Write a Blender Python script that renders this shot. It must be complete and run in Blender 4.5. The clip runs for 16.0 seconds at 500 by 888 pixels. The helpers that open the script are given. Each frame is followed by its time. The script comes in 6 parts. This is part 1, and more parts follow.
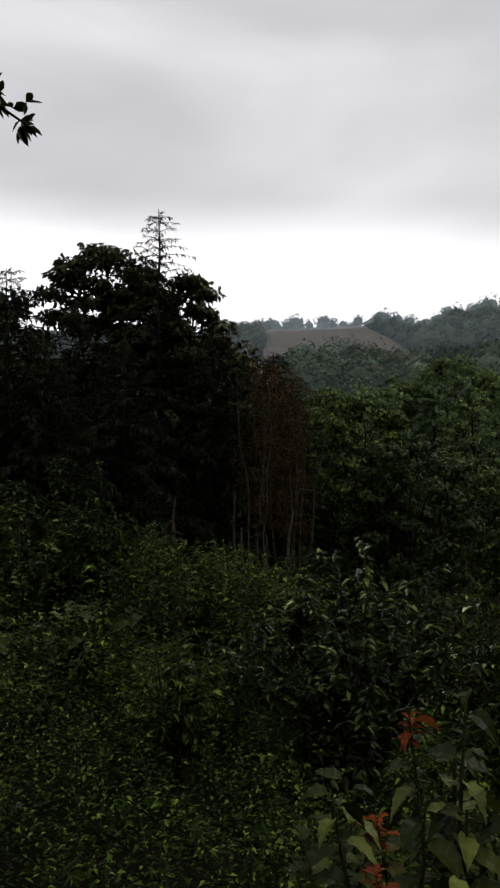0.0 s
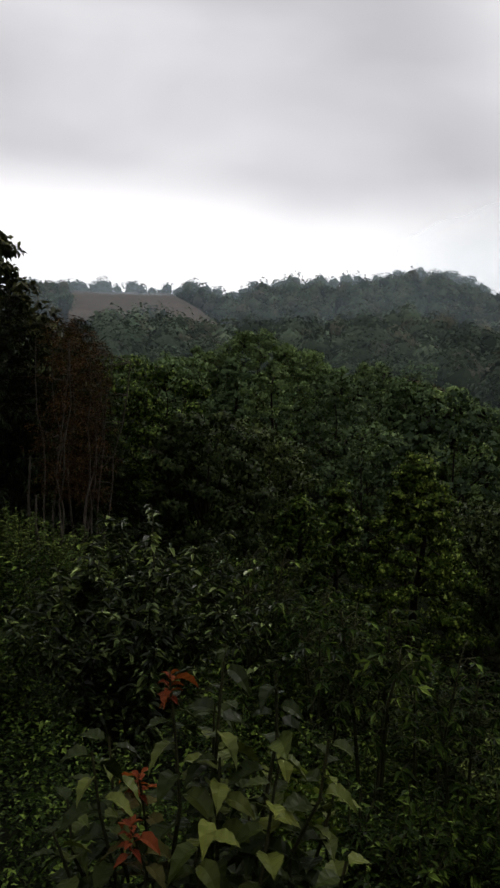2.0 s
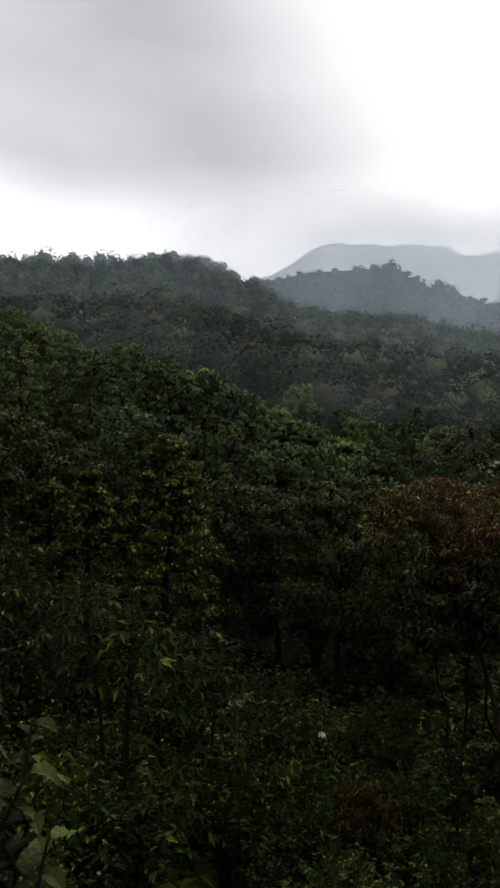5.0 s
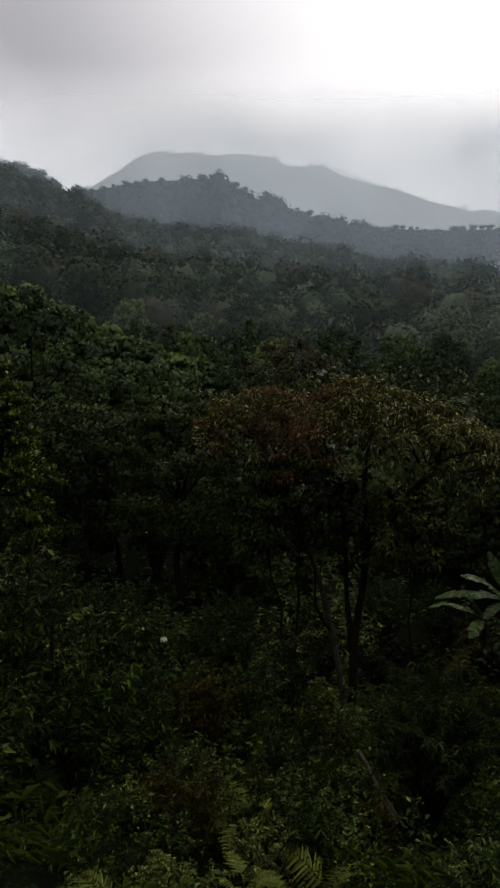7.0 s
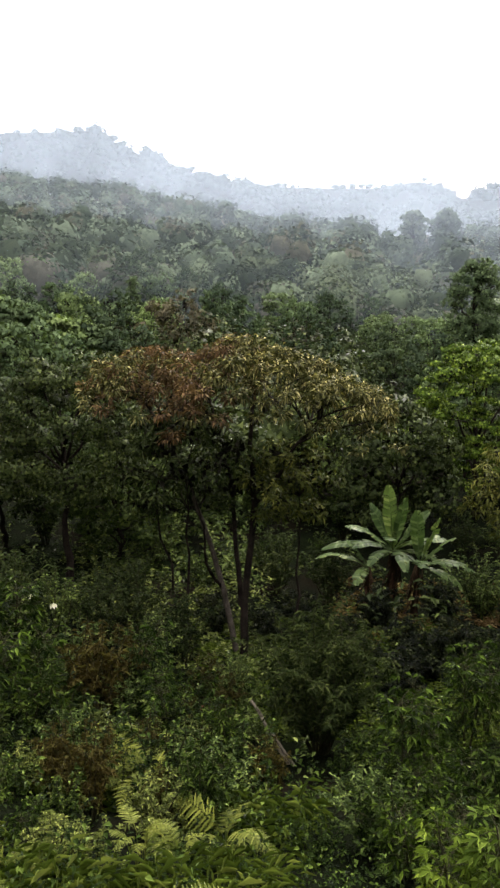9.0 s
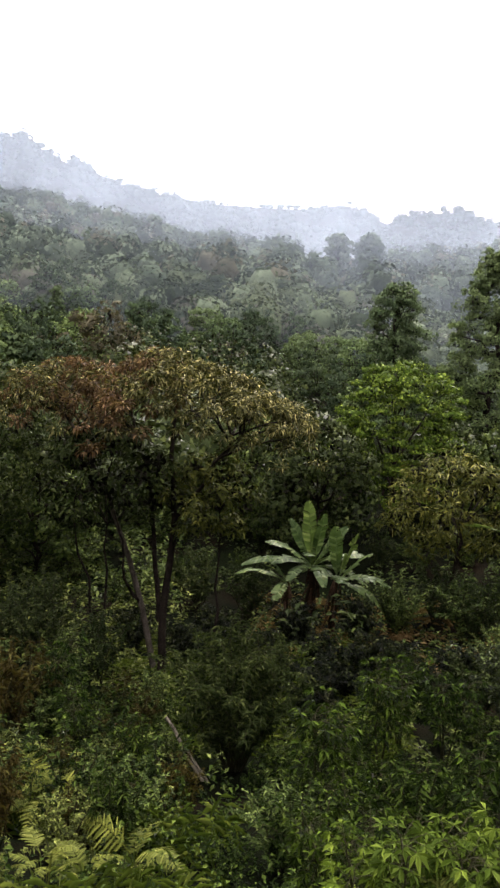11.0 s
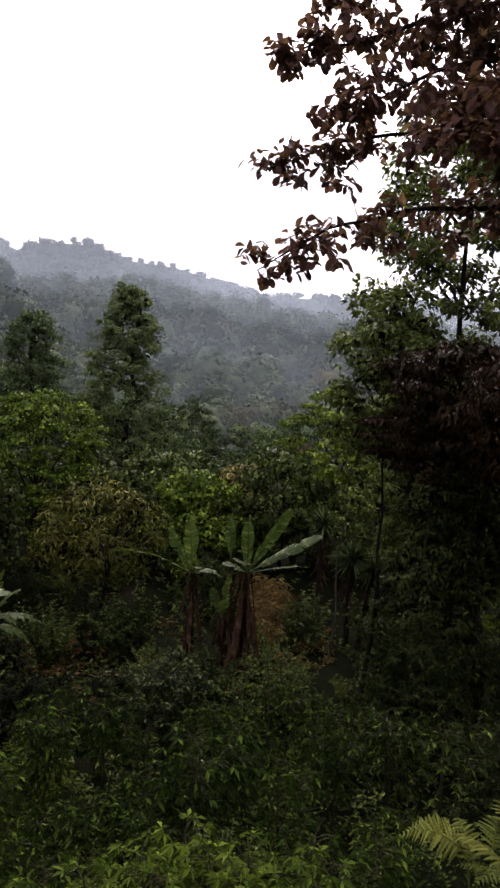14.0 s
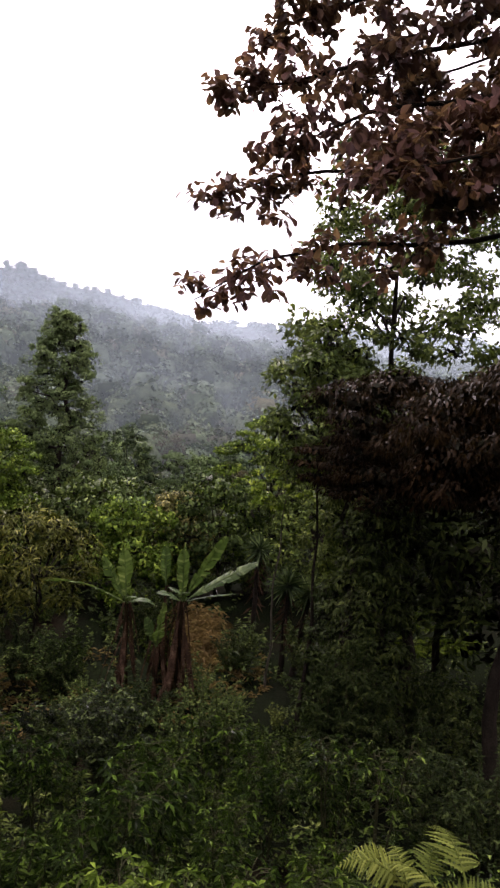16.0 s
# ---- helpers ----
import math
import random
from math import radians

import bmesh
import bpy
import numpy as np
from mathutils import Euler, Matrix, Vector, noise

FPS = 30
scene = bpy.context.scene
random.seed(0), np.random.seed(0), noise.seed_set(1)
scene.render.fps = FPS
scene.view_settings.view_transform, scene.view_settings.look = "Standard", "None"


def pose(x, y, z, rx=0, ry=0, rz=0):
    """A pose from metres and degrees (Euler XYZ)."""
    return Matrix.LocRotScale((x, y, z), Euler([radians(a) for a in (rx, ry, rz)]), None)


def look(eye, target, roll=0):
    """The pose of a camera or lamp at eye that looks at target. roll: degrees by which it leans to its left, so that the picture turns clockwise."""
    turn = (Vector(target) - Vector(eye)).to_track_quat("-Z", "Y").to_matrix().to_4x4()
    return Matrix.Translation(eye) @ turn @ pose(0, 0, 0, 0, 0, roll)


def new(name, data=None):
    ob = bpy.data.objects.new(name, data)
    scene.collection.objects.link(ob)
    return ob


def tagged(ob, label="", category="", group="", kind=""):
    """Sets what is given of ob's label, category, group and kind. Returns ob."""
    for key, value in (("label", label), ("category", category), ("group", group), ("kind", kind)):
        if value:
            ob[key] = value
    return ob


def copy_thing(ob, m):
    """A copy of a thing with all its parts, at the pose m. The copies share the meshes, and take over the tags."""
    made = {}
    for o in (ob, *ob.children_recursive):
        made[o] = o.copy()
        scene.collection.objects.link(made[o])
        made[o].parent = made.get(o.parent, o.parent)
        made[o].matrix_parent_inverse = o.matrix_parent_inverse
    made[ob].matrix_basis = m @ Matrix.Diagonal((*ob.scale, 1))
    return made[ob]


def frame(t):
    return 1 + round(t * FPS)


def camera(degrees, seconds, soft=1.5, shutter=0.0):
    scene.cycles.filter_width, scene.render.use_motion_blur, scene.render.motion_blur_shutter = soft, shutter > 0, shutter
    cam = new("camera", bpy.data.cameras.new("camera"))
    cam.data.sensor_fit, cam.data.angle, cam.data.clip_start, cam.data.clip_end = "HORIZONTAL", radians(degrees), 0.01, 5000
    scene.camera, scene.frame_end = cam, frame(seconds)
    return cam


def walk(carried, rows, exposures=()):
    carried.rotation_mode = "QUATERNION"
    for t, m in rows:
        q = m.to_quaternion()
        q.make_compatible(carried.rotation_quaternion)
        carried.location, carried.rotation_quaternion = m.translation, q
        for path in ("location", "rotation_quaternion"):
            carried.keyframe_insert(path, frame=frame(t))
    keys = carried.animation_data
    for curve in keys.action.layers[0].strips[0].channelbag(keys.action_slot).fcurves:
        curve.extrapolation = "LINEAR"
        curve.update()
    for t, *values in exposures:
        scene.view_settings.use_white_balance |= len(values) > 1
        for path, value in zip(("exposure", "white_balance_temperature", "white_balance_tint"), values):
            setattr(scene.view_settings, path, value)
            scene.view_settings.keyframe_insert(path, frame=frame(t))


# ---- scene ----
cam = camera(36.59, 16.0, soft=2.5)
PATH = [
    (0.0, pose(0.031, -0.010, 1.590, 90.00, -0.00, -0.00)),
    (0.5, pose(0.054, -0.016, 1.591, 89.07, -0.96, -4.29)),
    (1.0, pose(0.072, -0.047, 1.596, 88.65, -1.73, -8.26)),
    (1.5, pose(0.102, -0.049, 1.596, 88.80, -1.70, -10.97)),
    (2.0, pose(0.128, -0.059, 1.593, 87.80, -1.82, -14.62)),
    (2.5, pose(0.159, -0.078, 1.593, 87.62, -1.08, -17.25)),
    (3.0, pose(0.184, -0.094, 1.594, 87.65, -0.21, -19.12)),
    (3.5, pose(0.213, -0.106, 1.596, 87.54, 0.36, -21.28)),
    (4.0, pose(0.240, -0.121, 1.594, 87.42, 0.04, -26.25)),
    (4.5, pose(0.256, -0.134, 1.592, 87.28, -0.92, -30.20)),
    (4.7, pose(0.261, -0.138, 1.590, 87.28, -1.34, -31.35)),
    (6.8, pose(0.342, -0.234, 1.515, 81.46, -0.33, -43.51)),
    (7.0, pose(0.349, -0.239, 1.519, 80.88, -0.33, -45.33)),
    (7.5, pose(0.351, -0.268, 1.521, 79.44, -0.57, -48.47)),
    (8.0, pose(0.342, -0.285, 1.527, 78.70, -0.44, -49.82)),
    (8.5, pose(0.351, -0.299, 1.520, 78.15, -0.32, -52.42)),
    (8.7, pose(0.357, -0.309, 1.517, 78.01, -0.09, -53.16)),
    (10.8, pose(0.393, -0.355, 1.500, 78.97, -2.39, -57.90)),
    (11.0, pose(0.392, -0.357, 1.499, 79.18, -2.24, -59.27)),
    (11.5, pose(0.380, -0.346, 1.500, 79.43, -2.06, -63.17)),
    (12.0, pose(0.383, -0.333, 1.491, 79.61, -2.40, -68.40)),
    (12.5, pose(0.383, -0.320, 1.487, 79.58, -2.84, -73.01)),
    (13.0, pose(0.377, -0.294, 1.491, 80.98, -3.90, -78.38)),
    (13.5, pose(0.370, -0.262, 1.497, 81.58, -3.95, -82.50)),
    (14.0, pose(0.357, -0.239, 1.509, 82.85, -4.28, -86.19)),
    (14.5, pose(0.342, -0.223, 1.519, 83.61, -4.12, -87.22)),
    (15.0, pose(0.345, -0.219, 1.523, 83.08, -2.94, -88.24)),
    (15.5, pose(0.341, -0.220, 1.525, 84.63, -4.68, -88.14)),
    (16.0, pose(0.342, -0.228, 1.527, 85.25, -4.89, -91.06)),
]
EXPOSURES = [(0.0, 0.0, 6500, 12), (4.7, -0.02, 6500, 13), (6.8, -0.5, 6500, 14), (7.0, -0.42, 6500, 14), (7.5, 0.3, 6550, 16), (8.0, 1.35, 6600, 17), (8.5, 2.0, 6600, 18), (11.0, 2.0, 6600, 25), (11.5, 1.75, 6600, 26),
             (12.0, 1.35, 6600, 27), (12.5, 1.15, 6600, 27), (13.0, 0.75, 6600, 27), (13.5, 0.65, 6600, 28), (14.5, 1.4, 6600, 30), (16.0, 1.55, 6600, 31)]
walk(cam, PATH, EXPOSURES)

# ---- daylight: overcast sky, brightest in a band over the hills ----
world = bpy.data.worlds.new("overcast_sky")
scene.world = world
world.use_nodes = True
wn, wl = world.node_tree.nodes, world.node_tree.links
wn.clear()


def wnode(kind, **kw):
    n = wn.new(kind)
    for k, v in kw.items():
        n.inputs[k].default_value = v
    return n


w_out = wn.new("ShaderNodeOutputWorld")
w_bg = wnode("ShaderNodeBackground", Strength=1.0)
w_sky = wn.new("ShaderNodeTexSky")
w_sky.sky_type, w_sky.sun_disc = "NISHITA", False
w_sky.sun_elevation, w_sky.sun_rotation = radians(48), radians(70)
w_sky.air_density, w_sky.dust_density = 1.0, 4.0
w_co = wn.new("ShaderNodeTexCoord")
w_sep = wn.new("ShaderNodeSeparateXYZ")
wl.new(w_co.outputs["Generated"], w_sep.inputs[0])
# cloud deck: soft streaks, squeezed towards the horizon
w_map = wn.new("ShaderNodeMapping")
w_map.inputs["Scale"].default_value = (1.5, 1.5, 4.2)
w_map.inputs["Location"].default_value = (0.35, 0.1, 0.25)
wl.new(w_co.outputs["Generated"], w_map.inputs[0])
w_noise = wnode("ShaderNodeTexNoise", Scale=1.3, Detail=5.0, Roughness=0.45, Distortion=0.35)
wl.new(w_map.outputs[0], w_noise.inputs["Vector"])
w_cloud = wn.new("ShaderNodeValToRGB")
w_cloud.color_ramp.elements[0].position, w_cloud.color_ramp.elements[0].color = 0.34, (0.50, 0.497, 0.505, 1)
w_cloud.color_ramp.elements[1].position, w_cloud.color_ramp.elements[1].color = 0.70, (0.80, 0.79, 0.79, 1)
wl.new(w_noise.outputs["Fac"], w_cloud.inputs[0])
w_band = wn.new("ShaderNodeMapRange")
w_band.interpolation_type = "SMOOTHSTEP"
for i, v in enumerate((0.33, 0.20, 0.0, 1.0)):
    w_band.inputs[1 + i].default_value = v
w_edge = wn.new("ShaderNodeTexNoise")  # the deck's lower edge is ragged
w_edge.inputs["Scale"].default_value, w_edge.inputs["Detail"].default_value = 1.1, 3.0
wl.new(w_co.outputs["Generated"], w_edge.inputs["Vector"])
w_wave = wn.new("ShaderNodeMath")
w_wave.operation = "MULTIPLY_ADD"
w_wave.inputs[1].default_value, w_wave.inputs[2].default_value = 0.14, -0.07
wl.new(w_edge.outputs["Fac"], w_wave.inputs[0])
w_level = wn.new("ShaderNodeMath")
w_level.operation = "ADD"
wl.new(w_sep.outputs["Z"], w_level.inputs[0])
wl.new(w_wave.outputs[0], w_level.inputs[1])
wl.new(w_level.outputs[0], w_band.inputs[0])
w_mix = wn.new("ShaderNodeMixRGB")
w_mix.inputs[2].default_value = (1.42, 1.39, 1.38, 1)
wl.new(w_band.outputs[0], w_mix.inputs[0])
wl.new(w_cloud.outputs[0], w_mix.inputs[1])
# overhead the deck is brighter than low down
w_up = wn.new("ShaderNodeMapRange")
w_up.interpolation_type = "SMOOTHSTEP"
for i, v in enumerate((0.49, 0.82, 0.0, 1.0)):
    w_up.inputs[1 + i].default_value = v
wl.new(w_sep.outputs["Z"], w_up.inputs[0])
w_high = wn.new("ShaderNodeMixRGB")
w_high.inputs[2].default_value = (1.5, 1.48, 1.45, 1)
wl.new(w_up.outputs[0], w_high.inputs[0])
wl.new(w_mix.outputs[0], w_high.inputs[1])
# the thin part of the deck, towards the sun
w_dir = wn.new("ShaderNodeVectorMath")
w_dir.operation = "DOT_PRODUCT"
w_dir.inputs[1].default_value = (0.80, 0.20, 0.57)
wl.new(w_co.outputs["Generated"], w_dir.inputs[0])
w_glow = wn.new("ShaderNodeMapRange")
w_glow.interpolation_type = "SMOOTHSTEP"
for i, v in enumerate((0.71, 1.0, 0.0, 1.05)):
    w_glow.inputs[1 + i].default_value = v
wl.new(w_dir.outputs["Value"], w_glow.inputs[0])
w_thin = wn.new("ShaderNodeMixRGB")
w_thin.inputs[2].default_value = (1.5, 1.49, 1.46, 1)
wl.new(w_glow.outputs[0], w_thin.inputs[0])
wl.new(w_high.outputs[0], w_thin.inputs[1])
w_add = wn.new("ShaderNodeMixRGB")
w_add.blend_type = "ADD"
w_add.inputs[0].default_value = 0.015
wl.new(w_thin.outputs[0], w_add.inputs[1])
wl.new(w_sky.outputs[0], w_add.inputs[2])
wl.new(w_add.outputs[0], w_bg.inputs["Color"])
wl.new(w_bg.outputs[0], w_out.inputs[0])

sun = new("sun", bpy.data.lights.new("sun", "SUN"))
sun.data.energy, sun.data.angle, sun.data.color = 1.5, radians(12), (1.0, 0.97, 0.92)
sun.matrix_world = look((80, 20, 90), (0, 0, 0))


# ---- materials ----
def material(name):
    m = bpy.data.materials.new(name)
    m.use_nodes = True
    nt = m.node_tree
    nt.nodes.clear()
    out = nt.nodes.new("ShaderNodeOutputMaterial")
    return m, nt, out


def noise_node(nt, scale, detail=4.0, rough=0.6):
    co = nt.nodes.new("ShaderNodeTexCoord")
    n = nt.nodes.new("ShaderNodeTexNoise")
    n.inputs["Scale"].default_value, n.inputs["Detail"].default_value, n.inputs["Roughness"].default_value = scale, detail, rough
    nt.links.new(co.outputs["Object"], n.inputs["Vector"])
    return n


def ramp(nt, source, stops):
    r = nt.nodes.new("ShaderNodeValToRGB")
    els = r.color_ramp.elements
    while len(els) < len(stops):
        els.new(0.5)
    for e, (p, c) in zip(els, stops):
        e.position, e.color = p, (*c, 1)
    nt.links.new(source, r.inputs[0])
    return r


def mixed(nt, fac, a, b, kind="MIX"):
    n = nt.nodes.new("ShaderNodeMixRGB")
    n.blend_type = kind
    for socket, v in zip(n.inputs, (fac, a, b)):
        if isinstance(v, (int, float)):
            socket.default_value = v
        elif isinstance(v, tuple):
            socket.default_value = (*v, 1)
        else:
            nt.links.new(v, socket)
    return n


LEAF_TONE = 0.455
TREE = (0.72, 1.0, 1.45)


def leaf_material(name, dark, mid, light, rough=0.42, through_light=0.16, patch=1.2, gloss=0.02, spread=(0.25, 0.6, 2.5), sat=1.08):
    """Leaves: each one its own shade, with patches of older and younger growth, some light passing through."""
    m, nt, out = material(name)
    dark, mid, light = (tuple(max(0.0, LEAF_TONE * k * (sat * c + (1 - sat) * (0.3 * col[0] + 0.6 * col[1] + 0.1 * col[2]))) for c in col) for k, col in zip(spread, (dark, mid, light)))
    geo, info = nt.nodes.new("ShaderNodeNewGeometry"), nt.nodes.new("ShaderNodeObjectInfo")
    shade = ramp(nt, geo.outputs["Random Per Island"], [(0.0, dark), (0.74, mid), (1.0, light)])
    big = noise_node(nt, patch, 3.0)
    tone = ramp(nt, big.outputs["Fac"], [(0.3, (0.62, 0.66, 0.60)), (0.7, (1.3, 1.22, 1.1))])
    whole = ramp(nt, info.outputs["Random"], [(0.0, (0.68, 0.74, 0.72)), (0.5, (1.0, 1.0, 1.0)), (1.0, (1.26, 1.22, 1.04))])
    col = mixed(nt, 1.0, mixed(nt, 1.0, shade.outputs[0], tone.outputs[0], "MULTIPLY").outputs[0], whole.outputs[0], "MULTIPLY")
    p = nt.nodes.new("ShaderNodeBsdfPrincipled")
    p.inputs["Roughness"].default_value = rough
    p.inputs["Specular IOR Level"].default_value = gloss
    t = nt.nodes.new("ShaderNodeBsdfTranslucent")
    lit = mixed(nt, 1.0, col.outputs[0], (1.15, 1.25, 0.6), "MULTIPLY")
    nt.links.new(col.outputs[0], p.inputs["Base Color"])
    nt.links.new(lit.outputs[0], t.inputs["Color"])
    mix = nt.nodes.new("ShaderNodeMixShader")
    mix.inputs[0].default_value = through_light
    nt.links.new(p.outputs[0], mix.inputs[1])
    nt.links.new(t.outputs[0], mix.inputs[2])
    nt.links.new(mix.outputs[0], out.inputs[0])
    return m


def rough_material(name, stops, scale=3.0, fine=30.0, rough=0.9, bump=0.4):
    """Bark, soil, wood: blotches and grain, with relief."""
    m, nt, out = material(name)
    a, b = noise_node(nt, scale, 5.0), noise_node(nt, fine, 4.0, 0.7)
    col = ramp(nt, a.outputs["Fac"], stops)
    grain = ramp(nt, b.outputs["Fac"], [(0.3, (0.55, 0.55, 0.55)), (0.75, (1.3, 1.3, 1.3))])
    c = mixed(nt, 1.0, col.outputs[0], grain.outputs[0], "MULTIPLY")
    p = nt.nodes.new("ShaderNodeBsdfPrincipled")
    p.inputs["Roughness"].default_value = rough
    p.inputs["Specular IOR Level"].default_value = 0.02
    bm = nt.nodes.new("ShaderNodeBump")
    bm.inputs["Strength"].default_value, bm.inputs["Distance"].default_value = bump, 0.05
    nt.links.new(b.outputs["Fac"], bm.inputs["Height"])
    nt.links.new(bm.outputs[0], p.inputs["Normal"])
    nt.links.new(c.outputs[0], p.inputs["Base Color"])
    nt.links.new(p.outputs[0], out.inputs[0])
    return m


M_WEED = leaf_material("weed_leaf", (0.019, 0.036, 0.008), (0.046, 0.083, 0.018), (0.121, 0.176, 0.044), patch=0.7, gloss=0.03, spread=(0.3, 0.6, 1.4), through_light=0.08)
M_SHRUB = leaf_material("shrub_leaf", (0.040, 0.066, 0.021), (0.081, 0.122, 0.038), (0.240, 0.300, 0.120), rough=0.36, gloss=0.10, spread=(0.25, 0.55, 1.5), through_light=0.1)
M_OLIVE = leaf_material("olive_weed_leaf", (0.101, 0.138, 0.043), (0.171, 0.220, 0.066), (0.282, 0.327, 0.113), gloss=0.03, spread=(0.4, 0.75, 1.4), through_light=0.08)
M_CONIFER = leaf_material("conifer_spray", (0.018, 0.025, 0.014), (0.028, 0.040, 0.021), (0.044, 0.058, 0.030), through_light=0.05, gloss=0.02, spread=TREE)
M_DRY = leaf_material("dry_foliage", (0.048, 0.029, 0.018), (0.081, 0.047, 0.029), (0.129, 0.085, 0.049), rough=0.7, through_light=0.1, spread=TREE)
M_DARKTREE = leaf_material("dark_tree_leaf", (0.028, 0.042, 0.017), (0.046, 0.066, 0.025), (0.079, 0.102, 0.038), through_light=0.08, spread=TREE)
M_TREE = leaf_material("tree_leaf", (0.050, 0.078, 0.027), (0.094, 0.138, 0.045), (0.201, 0.256, 0.089), through_light=0.12, spread=TREE)
M_AIRY = leaf_material("airy_tree_leaf", (0.090, 0.126, 0.048), (0.156, 0.210, 0.074), (0.258, 0.306, 0.120), through_light=0.3, spread=TREE)
M_LIME = leaf_material("young_tree_leaf", (0.078, 0.137, 0.028), (0.150, 0.228, 0.044), (0.295, 0.378, 0.079), through_light=0.12, gloss=0.015, spread=TREE)
M_FLAT = leaf_material("flat_crown_leaf", (0.049, 0.064, 0.024), (0.148, 0.148, 0.060), (0.377, 0.347, 0.164), patch=0.9, through_light=0.12, gloss=0.02, spread=(0.6, 1.0, 1.7))
M_MANGO = leaf_material("long_drooping_leaf", (0.067, 0.084, 0.026), (0.118, 0.138, 0.040), (0.204, 0.206, 0.062), spread=TREE, through_light=0.1)
M_BRANCH = leaf_material("brownish_tree_leaf", (0.122, 0.065, 0.071), (0.184, 0.102, 0.106), (0.277, 0.173, 0.165), through_light=0.4, gloss=0.05, spread=(0.6, 0.95, 1.3))
M_RUSSET = leaf_material("russet_leaf", (0.079, 0.051, 0.031), (0.134, 0.087, 0.051), (0.242, 0.173, 0.102), patch=0.9, through_light=0.2, gloss=0.02, spread=TREE)
M_BROWNLEAF = leaf_material("dull_brown_leaf", (0.041, 0.028, 0.016), (0.061, 0.038, 0.021), (0.091, 0.057, 0.032), through_light=0.12, gloss=0.02, spread=(0.4, 0.6, 0.9))
M_CASSAVA = leaf_material("cassava_leaf", (0.018, 0.036, 0.007), (0.044, 0.080, 0.014), (0.107, 0.170, 0.034), through_light=0.1, gloss=0.03, spread=(0.35, 0.65, 1.3))
M_YOUNG = leaf_material("young_cassava_leaf", (0.070, 0.118, 0.020), (0.112, 0.176, 0.032), (0.170, 0.235, 0.050), through_light=0.12, gloss=0.03, spread=(0.6, 0.9, 1.4))
M_FERN = leaf_material("fern_frond", (0.088, 0.112, 0.027), (0.127, 0.152, 0.039), (0.167, 0.190, 0.054), through_light=0.12, spread=(0.9, 1.15, 1.5))
M_BANANA = leaf_material("banana_leaf", (0.066, 0.112, 0.040), (0.098, 0.150, 0.062), (0.155, 0.200, 0.102), rough=0.38, through_light=0.25, patch=3.0, gloss=0.05, spread=(0.9, 1.05, 1.3))
# leaves of the dark stand: its deep shade is put into the colour
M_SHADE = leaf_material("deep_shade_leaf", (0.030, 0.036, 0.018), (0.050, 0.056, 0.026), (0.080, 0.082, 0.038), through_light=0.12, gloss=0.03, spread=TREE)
M_TIPPED = leaf_material("light_tipped_leaf", (0.023, 0.044, 0.010), (0.061, 0.101, 0.021), (0.181, 0.239, 0.064), through_light=0.12, spread=(0.5, 0.9, 1.6))
M_COFFEE = leaf_material("coffee_leaf", (0.012, 0.020, 0.010), (0.020, 0.030, 0.014), (0.038, 0.046, 0.022), rough=0.34, through_light=0.1, gloss=0.05)
M_SWORD = leaf_material("sword_leaf", (0.064, 0.096, 0.054), (0.106, 0.150, 0.083), (0.184, 0.232, 0.128), spread=(0.5, 0.9, 1.6))
M_PALE = leaf_material("pale_broad_leaf", (0.030, 0.046, 0.013), (0.049, 0.071, 0.019), (0.111, 0.131, 0.038), rough=0.40, patch=6.0, gloss=0.05, spread=(0.4, 0.65, 1.3), through_light=0.1)
M_RED = leaf_material("red_young_leaf", (0.16, 0.035, 0.020), (0.24, 0.070, 0.035), (0.22, 0.12, 0.055), through_light=0.35, spread=(1.0, 1.3, 1.6))
M_BRONZE = leaf_material("bronze_leaf", (0.075, 0.064, 0.026), (0.110, 0.092, 0.038), (0.145, 0.140, 0.055), spread=(0.4, 0.7, 1.2))
M_GRASS = leaf_material("grass_blade", (0.075, 0.120, 0.028), (0.120, 0.175, 0.042), (0.185, 0.225, 0.070), through_light=0.25, spread=TREE)
M_STRAW = leaf_material("straw_blade", (0.224, 0.154, 0.081), (0.350, 0.245, 0.129), (0.462, 0.343, 0.196), rough=0.7, spread=TREE)
# far leaves are greyed and blued: part of the haze is put into their colour
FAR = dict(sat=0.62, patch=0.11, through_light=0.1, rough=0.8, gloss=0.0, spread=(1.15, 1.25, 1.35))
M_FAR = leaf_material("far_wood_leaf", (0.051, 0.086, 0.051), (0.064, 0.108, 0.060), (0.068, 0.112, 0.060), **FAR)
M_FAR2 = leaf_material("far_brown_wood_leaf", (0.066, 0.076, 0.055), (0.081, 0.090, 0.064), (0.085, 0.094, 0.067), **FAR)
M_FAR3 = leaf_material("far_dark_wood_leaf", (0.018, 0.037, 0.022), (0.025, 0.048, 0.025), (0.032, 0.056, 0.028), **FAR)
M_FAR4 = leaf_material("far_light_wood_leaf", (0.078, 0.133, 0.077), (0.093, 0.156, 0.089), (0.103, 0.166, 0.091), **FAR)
HILL = dict(sat=0.82, patch=0.5, through_light=0.2, rough=0.8, gloss=0.02, spread=(1.3, 1.6, 2.0))
M_HILL = leaf_material("hill_tree_leaf", (0.054, 0.092, 0.038), (0.072, 0.119, 0.047), (0.090, 0.140, 0.054), **HILL)
M_HILLDARK = leaf_material("dark_hill_tree_leaf", (0.028, 0.050, 0.026), (0.040, 0.068, 0.034), (0.052, 0.084, 0.040), **HILL)
M_HILLLIGHT = leaf_material("light_hill_tree_leaf", (0.074, 0.128, 0.046), (0.098, 0.160, 0.056), (0.120, 0.186, 0.066), **HILL)
M_HILLBROWN = leaf_material("brown_hill_tree_leaf", (0.046, 0.044, 0.030), (0.060, 0.058, 0.038), (0.076, 0.072, 0.046), **HILL)
